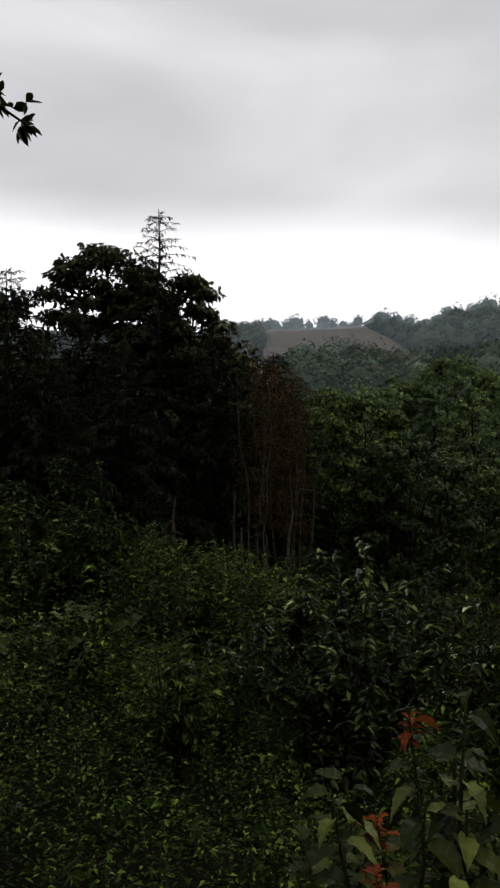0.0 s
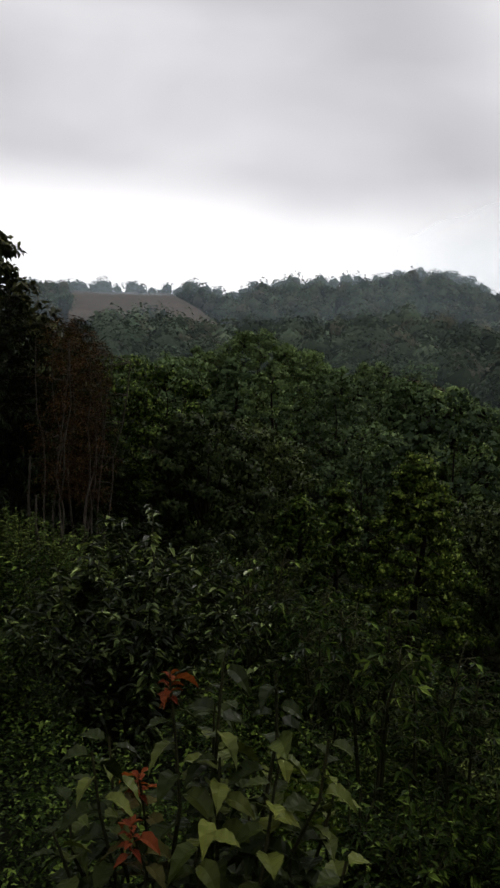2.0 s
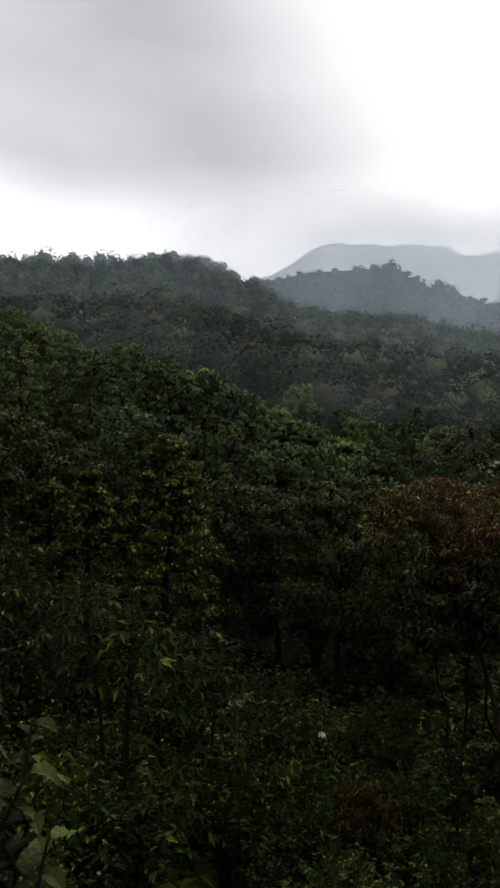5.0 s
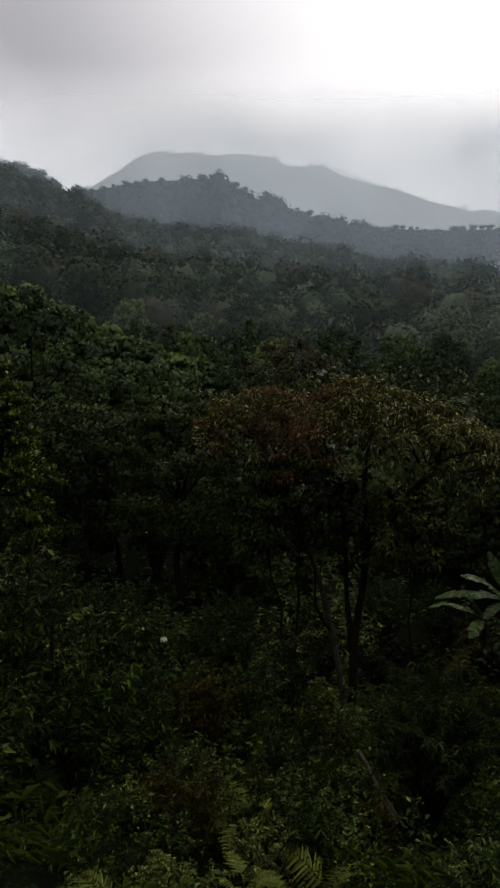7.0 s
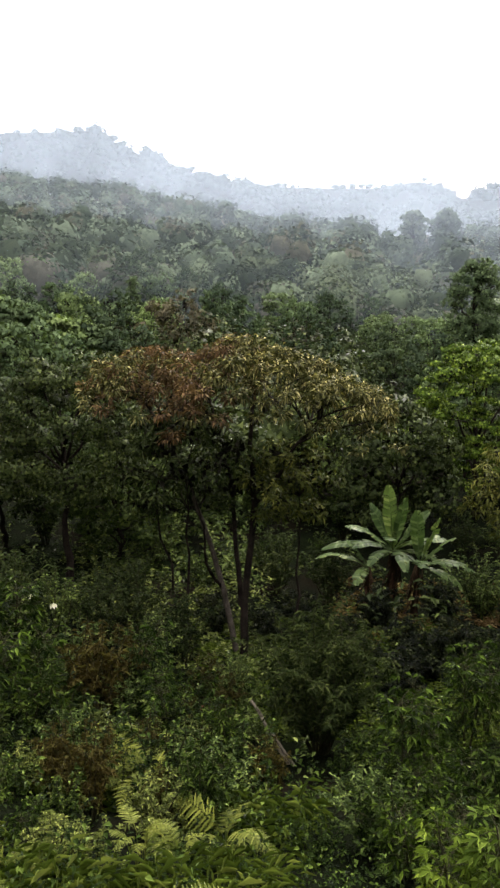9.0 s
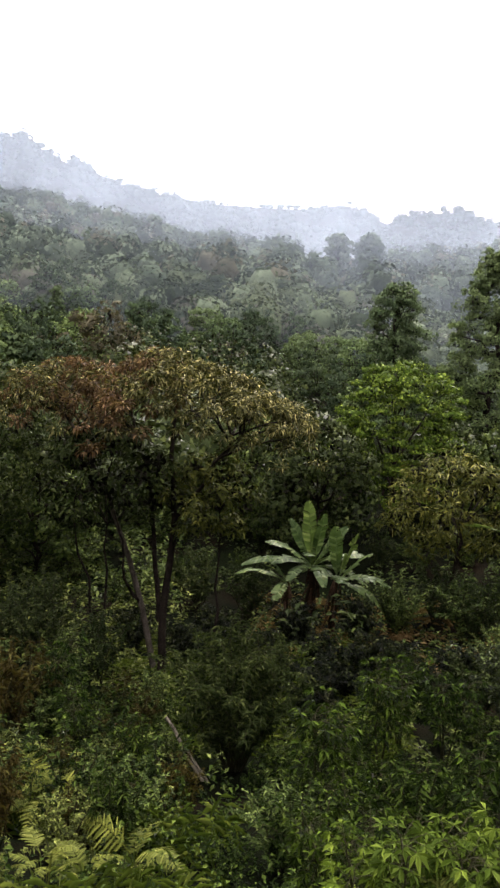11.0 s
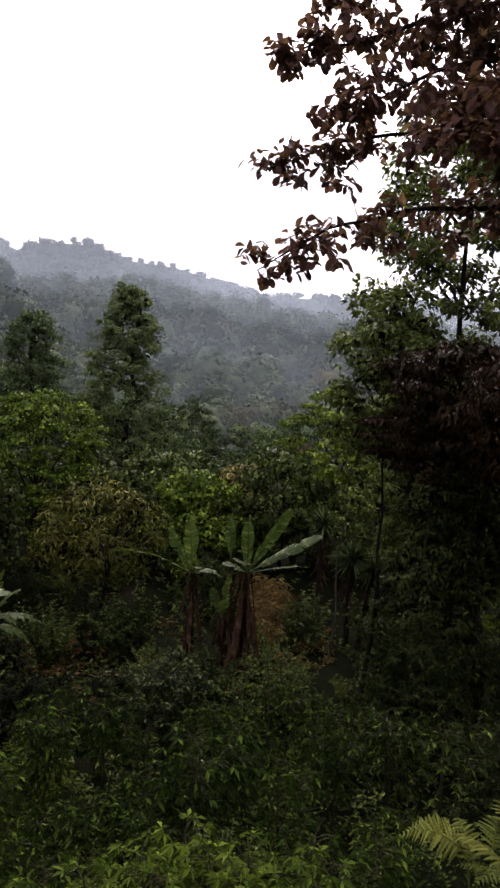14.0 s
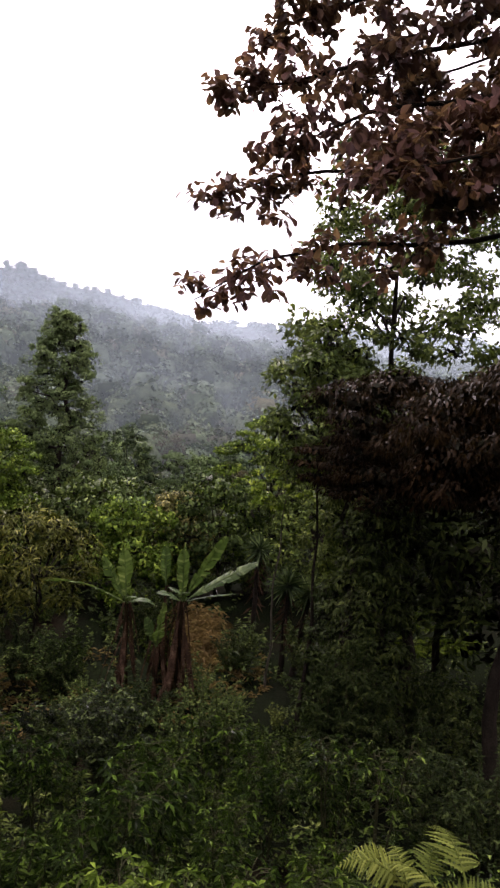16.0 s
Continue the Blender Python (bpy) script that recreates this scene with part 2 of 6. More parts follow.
M_BARK = rough_material("bark", [(0.3, (0.006, 0.005, 0.004)), (0.7, (0.020, 0.016, 0.012))], 4.0, 40.0)
M_PALEBARK = rough_material("pale_bark", [(0.3, (0.026, 0.022, 0.017)), (0.7, (0.066, 0.057, 0.045))], 5.0, 50.0)
M_STEM = rough_material("green_stem", [(0.3, (0.014, 0.016, 0.008)), (0.7, (0.032, 0.030, 0.014))], 6.0, 60.0, 0.6, 0.2)
M_BANSTEM = rough_material("banana_stem", [(0.3, (0.006, 0.005, 0.003)), (0.55, (0.018, 0.012, 0.006)), (0.75, (0.016, 0.018, 0.007))], 4.0, 30.0, 0.7)
M_DEADLEAF = rough_material("dead_banana_leaf", [(0.3, (0.014, 0.009, 0.006)), (0.55, (0.045, 0.026, 0.016)), (0.75, (0.105, 0.072, 0.046))], 5.0, 40.0, 0.85)
M_LOG = rough_material("weathered_wood", [(0.3, (0.060, 0.053, 0.038)), (0.7, (0.150, 0.132, 0.098))], 6.0, 60.0, 0.8)
M_PETAL = leaf_material("white_petal", (0.6, 0.6, 0.57), (0.75, 0.75, 0.72), (0.8, 0.8, 0.78), through_light=0.3, spread=(1.8, 2.0, 2.2))
# inner shade of the crowns, put into a near-black colour
M_INNER_SHADE = rough_material("crown_inner_shade", [(0.3, (0.005, 0.005, 0.003)), (0.7, (0.012, 0.012, 0.007))], 3.0, 20.0)
M_FIELD = rough_material("cleared_field", [(0.3, (0.034, 0.027, 0.021)), (0.7, (0.060, 0.048, 0.037))], 0.03, 0.4, 0.95, 0.2)
M_REDSOIL = rough_material("red_soil", [(0.3, (0.060, 0.022, 0.012)), (0.7, (0.120, 0.046, 0.024))], 5.0, 50.0)


def ground_material():
    m, nt, out = material("valley_ground")
    a, b, c = noise_node(nt, 0.35, 5.0), noise_node(nt, 14.0, 5.0, 0.7), noise_node(nt, 0.012, 4.0)
    # near-black soil colour: the deep shade between plants is put into it
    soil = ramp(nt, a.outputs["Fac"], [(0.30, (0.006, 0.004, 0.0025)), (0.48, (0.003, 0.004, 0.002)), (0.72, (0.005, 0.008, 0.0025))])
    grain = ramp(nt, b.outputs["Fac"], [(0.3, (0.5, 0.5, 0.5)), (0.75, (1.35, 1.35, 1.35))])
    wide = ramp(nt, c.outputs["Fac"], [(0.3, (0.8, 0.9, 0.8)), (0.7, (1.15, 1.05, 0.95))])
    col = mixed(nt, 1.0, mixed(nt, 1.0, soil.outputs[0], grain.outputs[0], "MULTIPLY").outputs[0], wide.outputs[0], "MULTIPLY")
    p = nt.nodes.new("ShaderNodeBsdfPrincipled")
    p.inputs["Roughness"].default_value = 0.95
    p.inputs["Specular IOR Level"].default_value = 0.01
    bm = nt.nodes.new("ShaderNodeBump")
    bm.inputs["Strength"].default_value, bm.inputs["Distance"].default_value = 0.6, 0.08
    nt.links.new(b.outputs["Fac"], bm.inputs["Height"])
    nt.links.new(bm.outputs[0], p.inputs["Normal"])
    nt.links.new(col.outputs[0], p.inputs["Base Color"])
    nt.links.new(p.outputs[0], out.inputs[0])
    return m


M_GROUND = ground_material()


def mist_material(name, density, low, high, scale, side=None, tint=(0.72, 0.86, 1.0)):
    """Thin mist: white droplets, wispy, thinning out from the height low to the height high."""
    m, nt, out = material(name)
    co, sep = nt.nodes.new("ShaderNodeTexCoord"), nt.nodes.new("ShaderNodeSeparateXYZ")
    nt.links.new(co.outputs["Object"], sep.inputs[0])
    fade = nt.nodes.new("ShaderNodeMapRange")
    fade.interpolation_type = "SMOOTHSTEP"
    for i, v in enumerate((low, high, 1.0, 0.0)):
        fade.inputs[1 + i].default_value = v
    nt.links.new(sep.outputs["Z"], fade.inputs[0])
    n = noise_node(nt, scale, 3.0, 0.5)
    wisp = nt.nodes.new("ShaderNodeMapRange")
    for i, v in enumerate((0.3, 0.7, 0.65 * density, 1.35 * density)):
        wisp.inputs[1 + i].default_value = v
    nt.links.new(n.outputs["Fac"], wisp.inputs[0])
    amount = nt.nodes.new("ShaderNodeMath")
    amount.operation = "MULTIPLY"
    nt.links.new(fade.outputs[0], amount.inputs[0])
    nt.links.new(wisp.outputs[0], amount.inputs[1])
    if side:  # thickens towards the open end of the valley
        turn = nt.nodes.new("ShaderNodeMapRange")
        turn.interpolation_type = "SMOOTHSTEP"
        for i, v in enumerate((*side, 0.0, 1.0)):
            turn.inputs[1 + i].default_value = v
        nt.links.new(sep.outputs["Y"], turn.inputs[0])
        both = nt.nodes.new("ShaderNodeMath")
        both.operation = "MULTIPLY"
        nt.links.new(amount.outputs[0], both.inputs[0])
        nt.links.new(turn.outputs[0], both.inputs[1])
        amount = both
    clear, d, t = nt.nodes.new("ShaderNodeBsdfTransparent"), nt.nodes.new("ShaderNodeBsdfDiffuse"), nt.nodes.new("ShaderNodeBsdfTranslucent")
    for s in (d, t):
        s.inputs["Color"].default_value = (*tint, 1)
    both, mix = nt.nodes.new("ShaderNodeMixShader"), nt.nodes.new("ShaderNodeMixShader")
    both.inputs[0].default_value = 0.12
    above = nt.nodes.new("ShaderNodeCombineXYZ")  # droplets scatter the light of the whole sky
    above.inputs["Z"].default_value = 1.0
    nt.links.new(above.outputs[0], d.inputs["Normal"])
    nt.links.new(d.outputs[0], both.inputs[1])
    nt.links.new(t.outputs[0], both.inputs[2])
    nt.links.new(amount.outputs[0], mix.inputs[0])
    nt.links.new(clear.outputs[0], mix.inputs[1])
    nt.links.new(both.outputs[0], mix.inputs[2])
    nt.links.new(mix.outputs[0], out.inputs[0])
    return m


# ---- building helpers ----
def rng(seed):
    return np.random.default_rng(seed)


GOLD = (1 + 5 ** 0.5) / 2
ICO = np.array([(-1, GOLD, 0), (1, GOLD, 0), (-1, -GOLD, 0), (1, -GOLD, 0), (0, -1, GOLD), (0, 1, GOLD), (0, -1, -GOLD), (0, 1, -GOLD), (GOLD, 0, -1), (GOLD, 0, 1), (-GOLD, 0, -1), (-GOLD, 0, 1)]) / 1.902
ICO_FACES = np.array([(0, 11, 5), (0, 5, 1), (0, 1, 7), (0, 7, 10), (0, 10, 11), (1, 5, 9), (5, 11, 4), (11, 10, 2), (10, 7, 6), (7, 1, 8),
                      (3, 9, 4), (3, 4, 2), (3, 2, 6), (3, 6, 8), (3, 8, 9), (4, 9, 5), (2, 4, 11), (6, 2, 10), (8, 6, 7), (9, 8, 1)])


class Soup:
    """Collects vertices and faces of one mesh."""

    def __init__(self):
        self.v, self.f, self.n, self.core = [], [], 0, []

    def add(self, v, f):
        v = np.asarray(v, float).reshape(-1, 3)
        self.v.append(v)
        self.f.extend((np.asarray(f) + self.n).tolist())
        self.n += len(v)

    def add_cores(self, centres, radii, r):
        """Lumpy hearts of far crowns."""
        n = len(centres)
        self.add(centres[:, None] + ICO[None] * radii[:, None] * r.uniform(0.8, 1.15, (n, 12, 1)), (np.arange(n)[:, None, None] * 12 + ICO_FACES[None]).reshape(-1, 3))
        return np.tile(ICO, (n, 1))

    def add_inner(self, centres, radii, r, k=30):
        """Near-black blades in each leaf clump's heart: the inner shade put into colour."""
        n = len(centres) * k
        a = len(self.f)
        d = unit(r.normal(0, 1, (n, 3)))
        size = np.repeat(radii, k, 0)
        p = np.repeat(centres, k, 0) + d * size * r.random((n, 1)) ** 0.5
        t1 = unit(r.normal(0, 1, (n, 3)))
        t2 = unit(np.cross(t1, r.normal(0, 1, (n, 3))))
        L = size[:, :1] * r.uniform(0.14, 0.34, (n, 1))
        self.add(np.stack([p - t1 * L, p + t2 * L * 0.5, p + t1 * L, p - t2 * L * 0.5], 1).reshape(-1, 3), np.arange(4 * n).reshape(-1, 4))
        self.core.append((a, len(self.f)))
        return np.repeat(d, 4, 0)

    def mesh(self, name, mat, smooth=False, normals=None):
        me = bpy.data.meshes.new(name)
        me.from_pydata(np.concatenate(self.v), [], self.f)
        me.materials.append(mat)
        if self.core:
            me.materials.append(M_INNER_SHADE)
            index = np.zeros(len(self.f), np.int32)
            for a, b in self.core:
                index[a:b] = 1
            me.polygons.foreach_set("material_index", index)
        if normals is not None:
            me.normals_split_custom_set_from_vertices(unit(normals))
        if smooth:
            me.shade_smooth()
        return me


def unit(a):
    return a / np.maximum(np.linalg.norm(a, axis=-1, keepdims=True), 1e-9)


def add_leaves(s, p, d, length, width, r, fold=0.18, droop=0.15, wide_at=0.42, up=(0.0, 0.0, 1.0), full=False):
    """Folded, drooping leaves: at p, pointing along d."""
    n = len(p)
    d = unit(d)
    length, width = np.broadcast_to(length, n)[:, None], np.broadcast_to(width, n)[:, None]
    up = np.asarray(up) + r.normal(0, 0.35, (n, 3))
    side = unit(np.cross(d, up) + 1e-6)
    top = np.cross(side, d)
    mid = p + d * length * wide_at
    tip = p + d * length - np.array((0, 0, 1.0)) * length * droop
    if full:
        m2 = p + d * length * 0.74 - np.array((0, 0, 1.0)) * length * droop * 0.45
        v = np.stack([p, mid + side * width / 2 + top * width * fold, m2 + side * width * 0.36 + top * width * fold * 0.7, tip,
                      m2 - side * width * 0.36 + top * width * fold * 0.7, mid - side * width / 2 + top * width * fold], 1).reshape(-1, 3)
        i = np.arange(n)[:, None] * 6
        s.add(v, np.concatenate([i + (0, 1, 2, 3), i + (0, 3, 4, 5)]))
        return
    v = np.stack([p, mid + side * width / 2 + top * width * fold, tip, mid - side * width / 2 + top * width * fold], 1).reshape(-1, 3)
    i = np.arange(n)[:, None] * 4
    s.add(v, np.concatenate([i + (0, 1, 2), i + (0, 2, 3)]))


def add_obovate(s, p, d, length, width, r, fold=0.16, droop=0.3):
    """Broad leaves, widest past the middle, with a blunt tip."""
    n = len(p)
    d = unit(d)
    L, W = np.broadcast_to(length, n)[:, None], np.broadcast_to(width, n)[:, None]
    side = unit(np.cross(d, np.array((0, 0, 1.0)) + r.normal(0, 0.5, (n, 3))) + 1e-6)
    top = np.cross(side, d)

    def rim(t, w, sgn):
        return p + d * L * t + (side * sgn + top * fold) * W * w - np.array((0, 0, 1.0)) * L * droop * t * t

    v = np.stack([p, rim(0.28, 0.22, 1), rim(0.60, 0.5, 1), rim(0.86, 0.40, 1), rim(1.0, 0.0, 1), rim(0.86, 0.40, -1), rim(0.60, 0.5, -1), rim(0.28, 0.22, -1)], 1).reshape(-1, 3)
    i = np.arange(n)[:, None] * 8
    s.add(v, np.concatenate([i + (0, 1, 2, 3, 4), i + (0, 4, 5, 6, 7)]))


def add_tube(s, pts, radii, sides=6):
    pts = np.asarray(pts, float)
    n = len(pts)
    radii = np.broadcast_to(radii, n)
    t = unit(np.gradient(pts, axis=0))
    ref = np.where(np.abs(t[:, 2:3]) > 0.95, (1.0, 0, 0), (0, 0, 1.0))
    a = unit(np.cross(t, ref))
    b = np.cross(t, a)
    ang = np.linspace(0, 2 * np.pi, sides, endpoint=False)
    ring = pts[:, None] + radii[:, None, None] * (np.cos(ang)[None, :, None] * a[:, None] + np.sin(ang)[None, :, None] * b[:, None])
    f = [(i * sides + k, i * sides + (k + 1) % sides, (i + 1) * sides + (k + 1) % sides, (i + 1) * sides + k) for i in range(n - 1) for k in range(sides)]
    s.add(ring, np.array(f))


def bend(a, b, sag, r, n=6, wobble=0.0):
    """Points from a to b, bulging by sag upwards, with some wobble."""
    t = np.linspace(0, 1, n)[:, None]
    p = np.asarray(a, float) * (1 - t) + np.asarray(b, float) * t
    p[:, 2] += sag * np.sin(np.pi * t[:, 0])
    p[1:-1] += r.normal(0, 1, (n - 2, 3)) * wobble
    return p


def part(name, s, mat, parent, label="", smooth=False):
    ob = new(name, s.mesh(name, mat, smooth) if isinstance(s, Soup) else s)
    ob.parent = parent
    return tagged(ob, label)


def thing(name, label, category, group=""):
    return tagged(new(name), label, category, group)


# ---- the lie of the land, in bearings (degrees, clockwise from ahead) and distances ----
RIDGES = (  # crest's distance, foot's distance, then bearings and the angles at which the crest stands over the eye
    ((450, 450, 380, 260, 150, 120), (0, 34, 45, 60, 70, 80), 32,
     (-60, 0, 5, 10.5, 13, 15, 22, 26, 29, 34, 36, 44, 50, 55, 61, 66, 70, 76, 90), (8, 8.4, 8.5, 8.7, 8.3, 9.1, 9.5, 10.3, 10.0, 8.2, 6.6, 5.6, 4.4, 3.4, 2.4, 1.2, -0.2, -4.0, -5.0)),
    ((280, 280), (70, 120), 110, (60, 72, 78, 85, 91, 97, 115), (1.0, 2.6, 3.3, 2.4, 1.6, 1.1, 1.3)),
    ((700, 700), (0, 90), 420, (20, 34, 37, 43, 45.6, 48.5, 52, 56, 62), (5, 9.2, 9.8, 10.2, 8.9, 7.9, 7.1, 6, 4)),
    ((850, 850), (0, 90), 430, (40, 51, 58.5, 63, 66.3, 69, 71, 74, 77, 80.5, 84, 90, 97, 115), (5, 6.8, 6.6, 6.5, 6.9, 5.7, 6.4, 6.6, 5.7, 5.5, 4.6, 3.1, 2.2, 1.6)),
    ((1500, 1500), (0, 90), 900, (20, 30, 35.4, 37, 39, 46.8, 48.5, 50.5, 53.8, 58, 63, 70, 80), (4, 7, 10.2, 11.3, 11.8, 11.6, 10.8, 11.2, 9.8, 8.6, 7.3, 5, 3)),
)


def height(az, r):
    """The ground's height at bearing az and distance r (arrays)."""
    az, r = np.broadcast_arrays(np.asarray(az, float), np.asarray(r, float))
    drop = np.interp(az, (-40, -5, 15, 30, 45, 60, 90, 110, 140, 170), (0.8, 1.0, 2.8, 4.6, 6.0, 6.6, 6.0, 4.8, 3.0, 1.0))
    h = -drop * (1 - np.exp(-(r / 8) ** 1.3))
    # hillside behind the walker, unseen: added to block low sky light from there
    h = h + np.interp(az, (-180, -90, -50, -32, 124, 150, 180), (0.5, 0.42, 0.12, 0, 0, 0.32, 0.5)) * np.clip(r - 1.2, 0, 110)
    h = h - np.interp(az, (60, 80, 120), (0, 5, 5)) * np.clip((r - 25) / 60, 0, 1)
    base = h.copy()
    for dist, dist_az, foot, b, e in RIDGES:
        R = np.interp(az, dist_az, dist)
        crest = R * np.tan(np.radians(np.interp(az, b, e))) + 1.6
        s = np.clip((r - foot) / (R - foot), 0, 1) ** 1.35
        back = np.clip((r - R) / (0.5 * R), 0, 1)
        k = base + (crest - base) * (s - 0.8 * back * back * (3 - 2 * back))
        h = np.where(r > foot, np.maximum(h, k), h)
    return h


def viewpoint(az):
    """Where the walker stands while looking along that bearing."""
    return (np.interp(az, (0, 20, 35, 50, 60, 110), (0.03, 0.15, 0.28, 0.35, 0.385, 0.345)), np.interp(az, (0, 20, 35, 50, 60, 110), (-0.01, -0.07, -0.17, -0.29, -0.35, -0.225)),
            np.interp(az, (0, 30, 45), (1.6, 1.59, 1.51)))


def spot(az, r, sink=0.0):
    """The ground at that bearing and distance from the walker."""
    a = math.radians(az)
    ex, ey, _ = viewpoint(az)
    x, y = ex + r * math.sin(a), ey + r * math.cos(a)
    return np.array((x, y, float(height(math.degrees(math.atan2(x, y)), math.hypot(x, y))) - sink))


def aim(az, el, r):
    """The point at that bearing, angle over the eye's level and level distance from the walker."""
    a = math.radians(az)
    ex, ey, ez = viewpoint(az)
    return np.array((ex + r * math.sin(a), ey + r * math.cos(a), ez + r * math.tan(math.radians(el))))


def build_ground():
    az = np.concatenate([np.arange(-40, 125, 1.0), np.arange(125, 320, 5.0)])
    r = np.concatenate([np.linspace(0.4, 12, 30), np.geomspace(13, 1700, 96), (276, 280, 284, 444, 450, 456, 690, 700, 710, 838, 850, 862, 1480, 1500, 1520, 2200, 3000, 4500)])
    r.sort()
    A, R = np.meshgrid(az, r, indexing="ij")
    wrapped = (A + 180) % 360 - 180
    Z = height(wrapped, R)
    X, Y = R * np.sin(np.radians(A)), R * np.cos(np.radians(A))
    bump = np.array([noise.noise((x * 0.35, y * 0.35, 0)) for x, y in zip(X.ravel(), Y.ravel())]).reshape(X.shape)
    big = np.array([noise.noise((x * 0.02, y * 0.02, 5)) for x, y in zip(X.ravel(), Y.ravel())]).reshape(X.shape)
    Z = Z + bump * np.minimum(0.10, R * 0.02) + big * (np.clip((R - 60) / 200, 0, 1) * 1.2 + np.clip((R - 950) / 300, 0, 1) * 16)
    s = Soup()
    v = np.concatenate([np.stack([X, Y, Z], -1).reshape(-1, 3), [(0, 0, 0)]])
    na, nr = len(az), len(r)
    i, j = np.meshgrid(np.arange(na), np.arange(nr - 1), indexing="ij")
    i2 = (i + 1) % na
    quads = np.stack([i * nr + j, i * nr + j + 1, i2 * nr + j + 1, i2 * nr + j], -1).reshape(-1, 4)
    s.add(v, quads)
    s.f.extend([(k * nr, ((k + 1) % na) * nr, na * nr) for k in range(na)])
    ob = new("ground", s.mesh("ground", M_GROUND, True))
    tagged(ob, "sloping valley ground of dark soil, litter and low green growth", "ground", kind="structure")


build_ground()


# ---- mist in the valley and over the hills ----
def mist(radius, density, low, high, a0, a1, scale, side=None, tint=(0.72, 0.88, 1.0)):
    s = Soup()
    az = np.radians(np.arange(a0, a1 + 0.1, 3.0))
    z = np.linspace(-25, max(high + 5, 0.62 * radius if high > 45 else 0), 6)
    v = np.stack([np.stack([radius * np.sin(az), radius * np.cos(az), np.full_like(az, k)], -1) for k in z], 1).reshape(-1, 3)
    n = len(z)
    s.add(v, np.array([(i * n + k, (i + 1) * n + k, (i + 1) * n + k + 1, i * n + k + 1) for i in range(len(az) - 1) for k in range(n - 1)]))
    ob = new("mist", s.mesh("mist", mist_material("mist", density, low, high, scale, side, tint), True))
    tagged(ob, "thin pale mist hanging over the wooded valley", "mist", kind="stuff")


for radius, density, low, high in ((230, 0.05, 45, 66), (425, 0.15, 85, 112), (620, 0.035, 115, 165)):
    mist(radius, density, low, high, -60, 140, 5 / radius)
mist(1050, 0.68, 225, 335, 15, 140, 5 / 1050, (0.95 * 1050, 0.84 * 1050), (0.87, 0.95, 1.0))
mist(72, 0.018, 14, 40, -40, 141, 5 / 72)
for radius, density in ((98, 0.022), (150, 0.035), (250, 0.035)):
    mist(radius, density, 14, 40, 36, 141, 5 / radius, (0.8 * radius, 0.3 * radius))


# ---- plant builders: each makes one thing at the origin, foot at z = 0 ----
def cloud_points(r, n, centre, radii, hollow=0.55, floor=-0.55):
    """Points in the outer part of an egg, few on its underside; also the outward directions."""
    d = unit(r.normal(0, 1, (int(n * 1.6) + 8, 3)))
    d = d[d[:, 2] > floor][:n]
    k = hollow + (1 - hollow) * r.random(len(d)) ** 0.6
    k *= 0.72 + 0.32 * np.clip(np.max(d @ unit(r.normal(0, 1, (7, 3)) + (0, 0, 0.3)).T, 1), 0, 1) ** 3
    return np.asarray(centre) + d * k[:, None] * np.asarray(radii), d


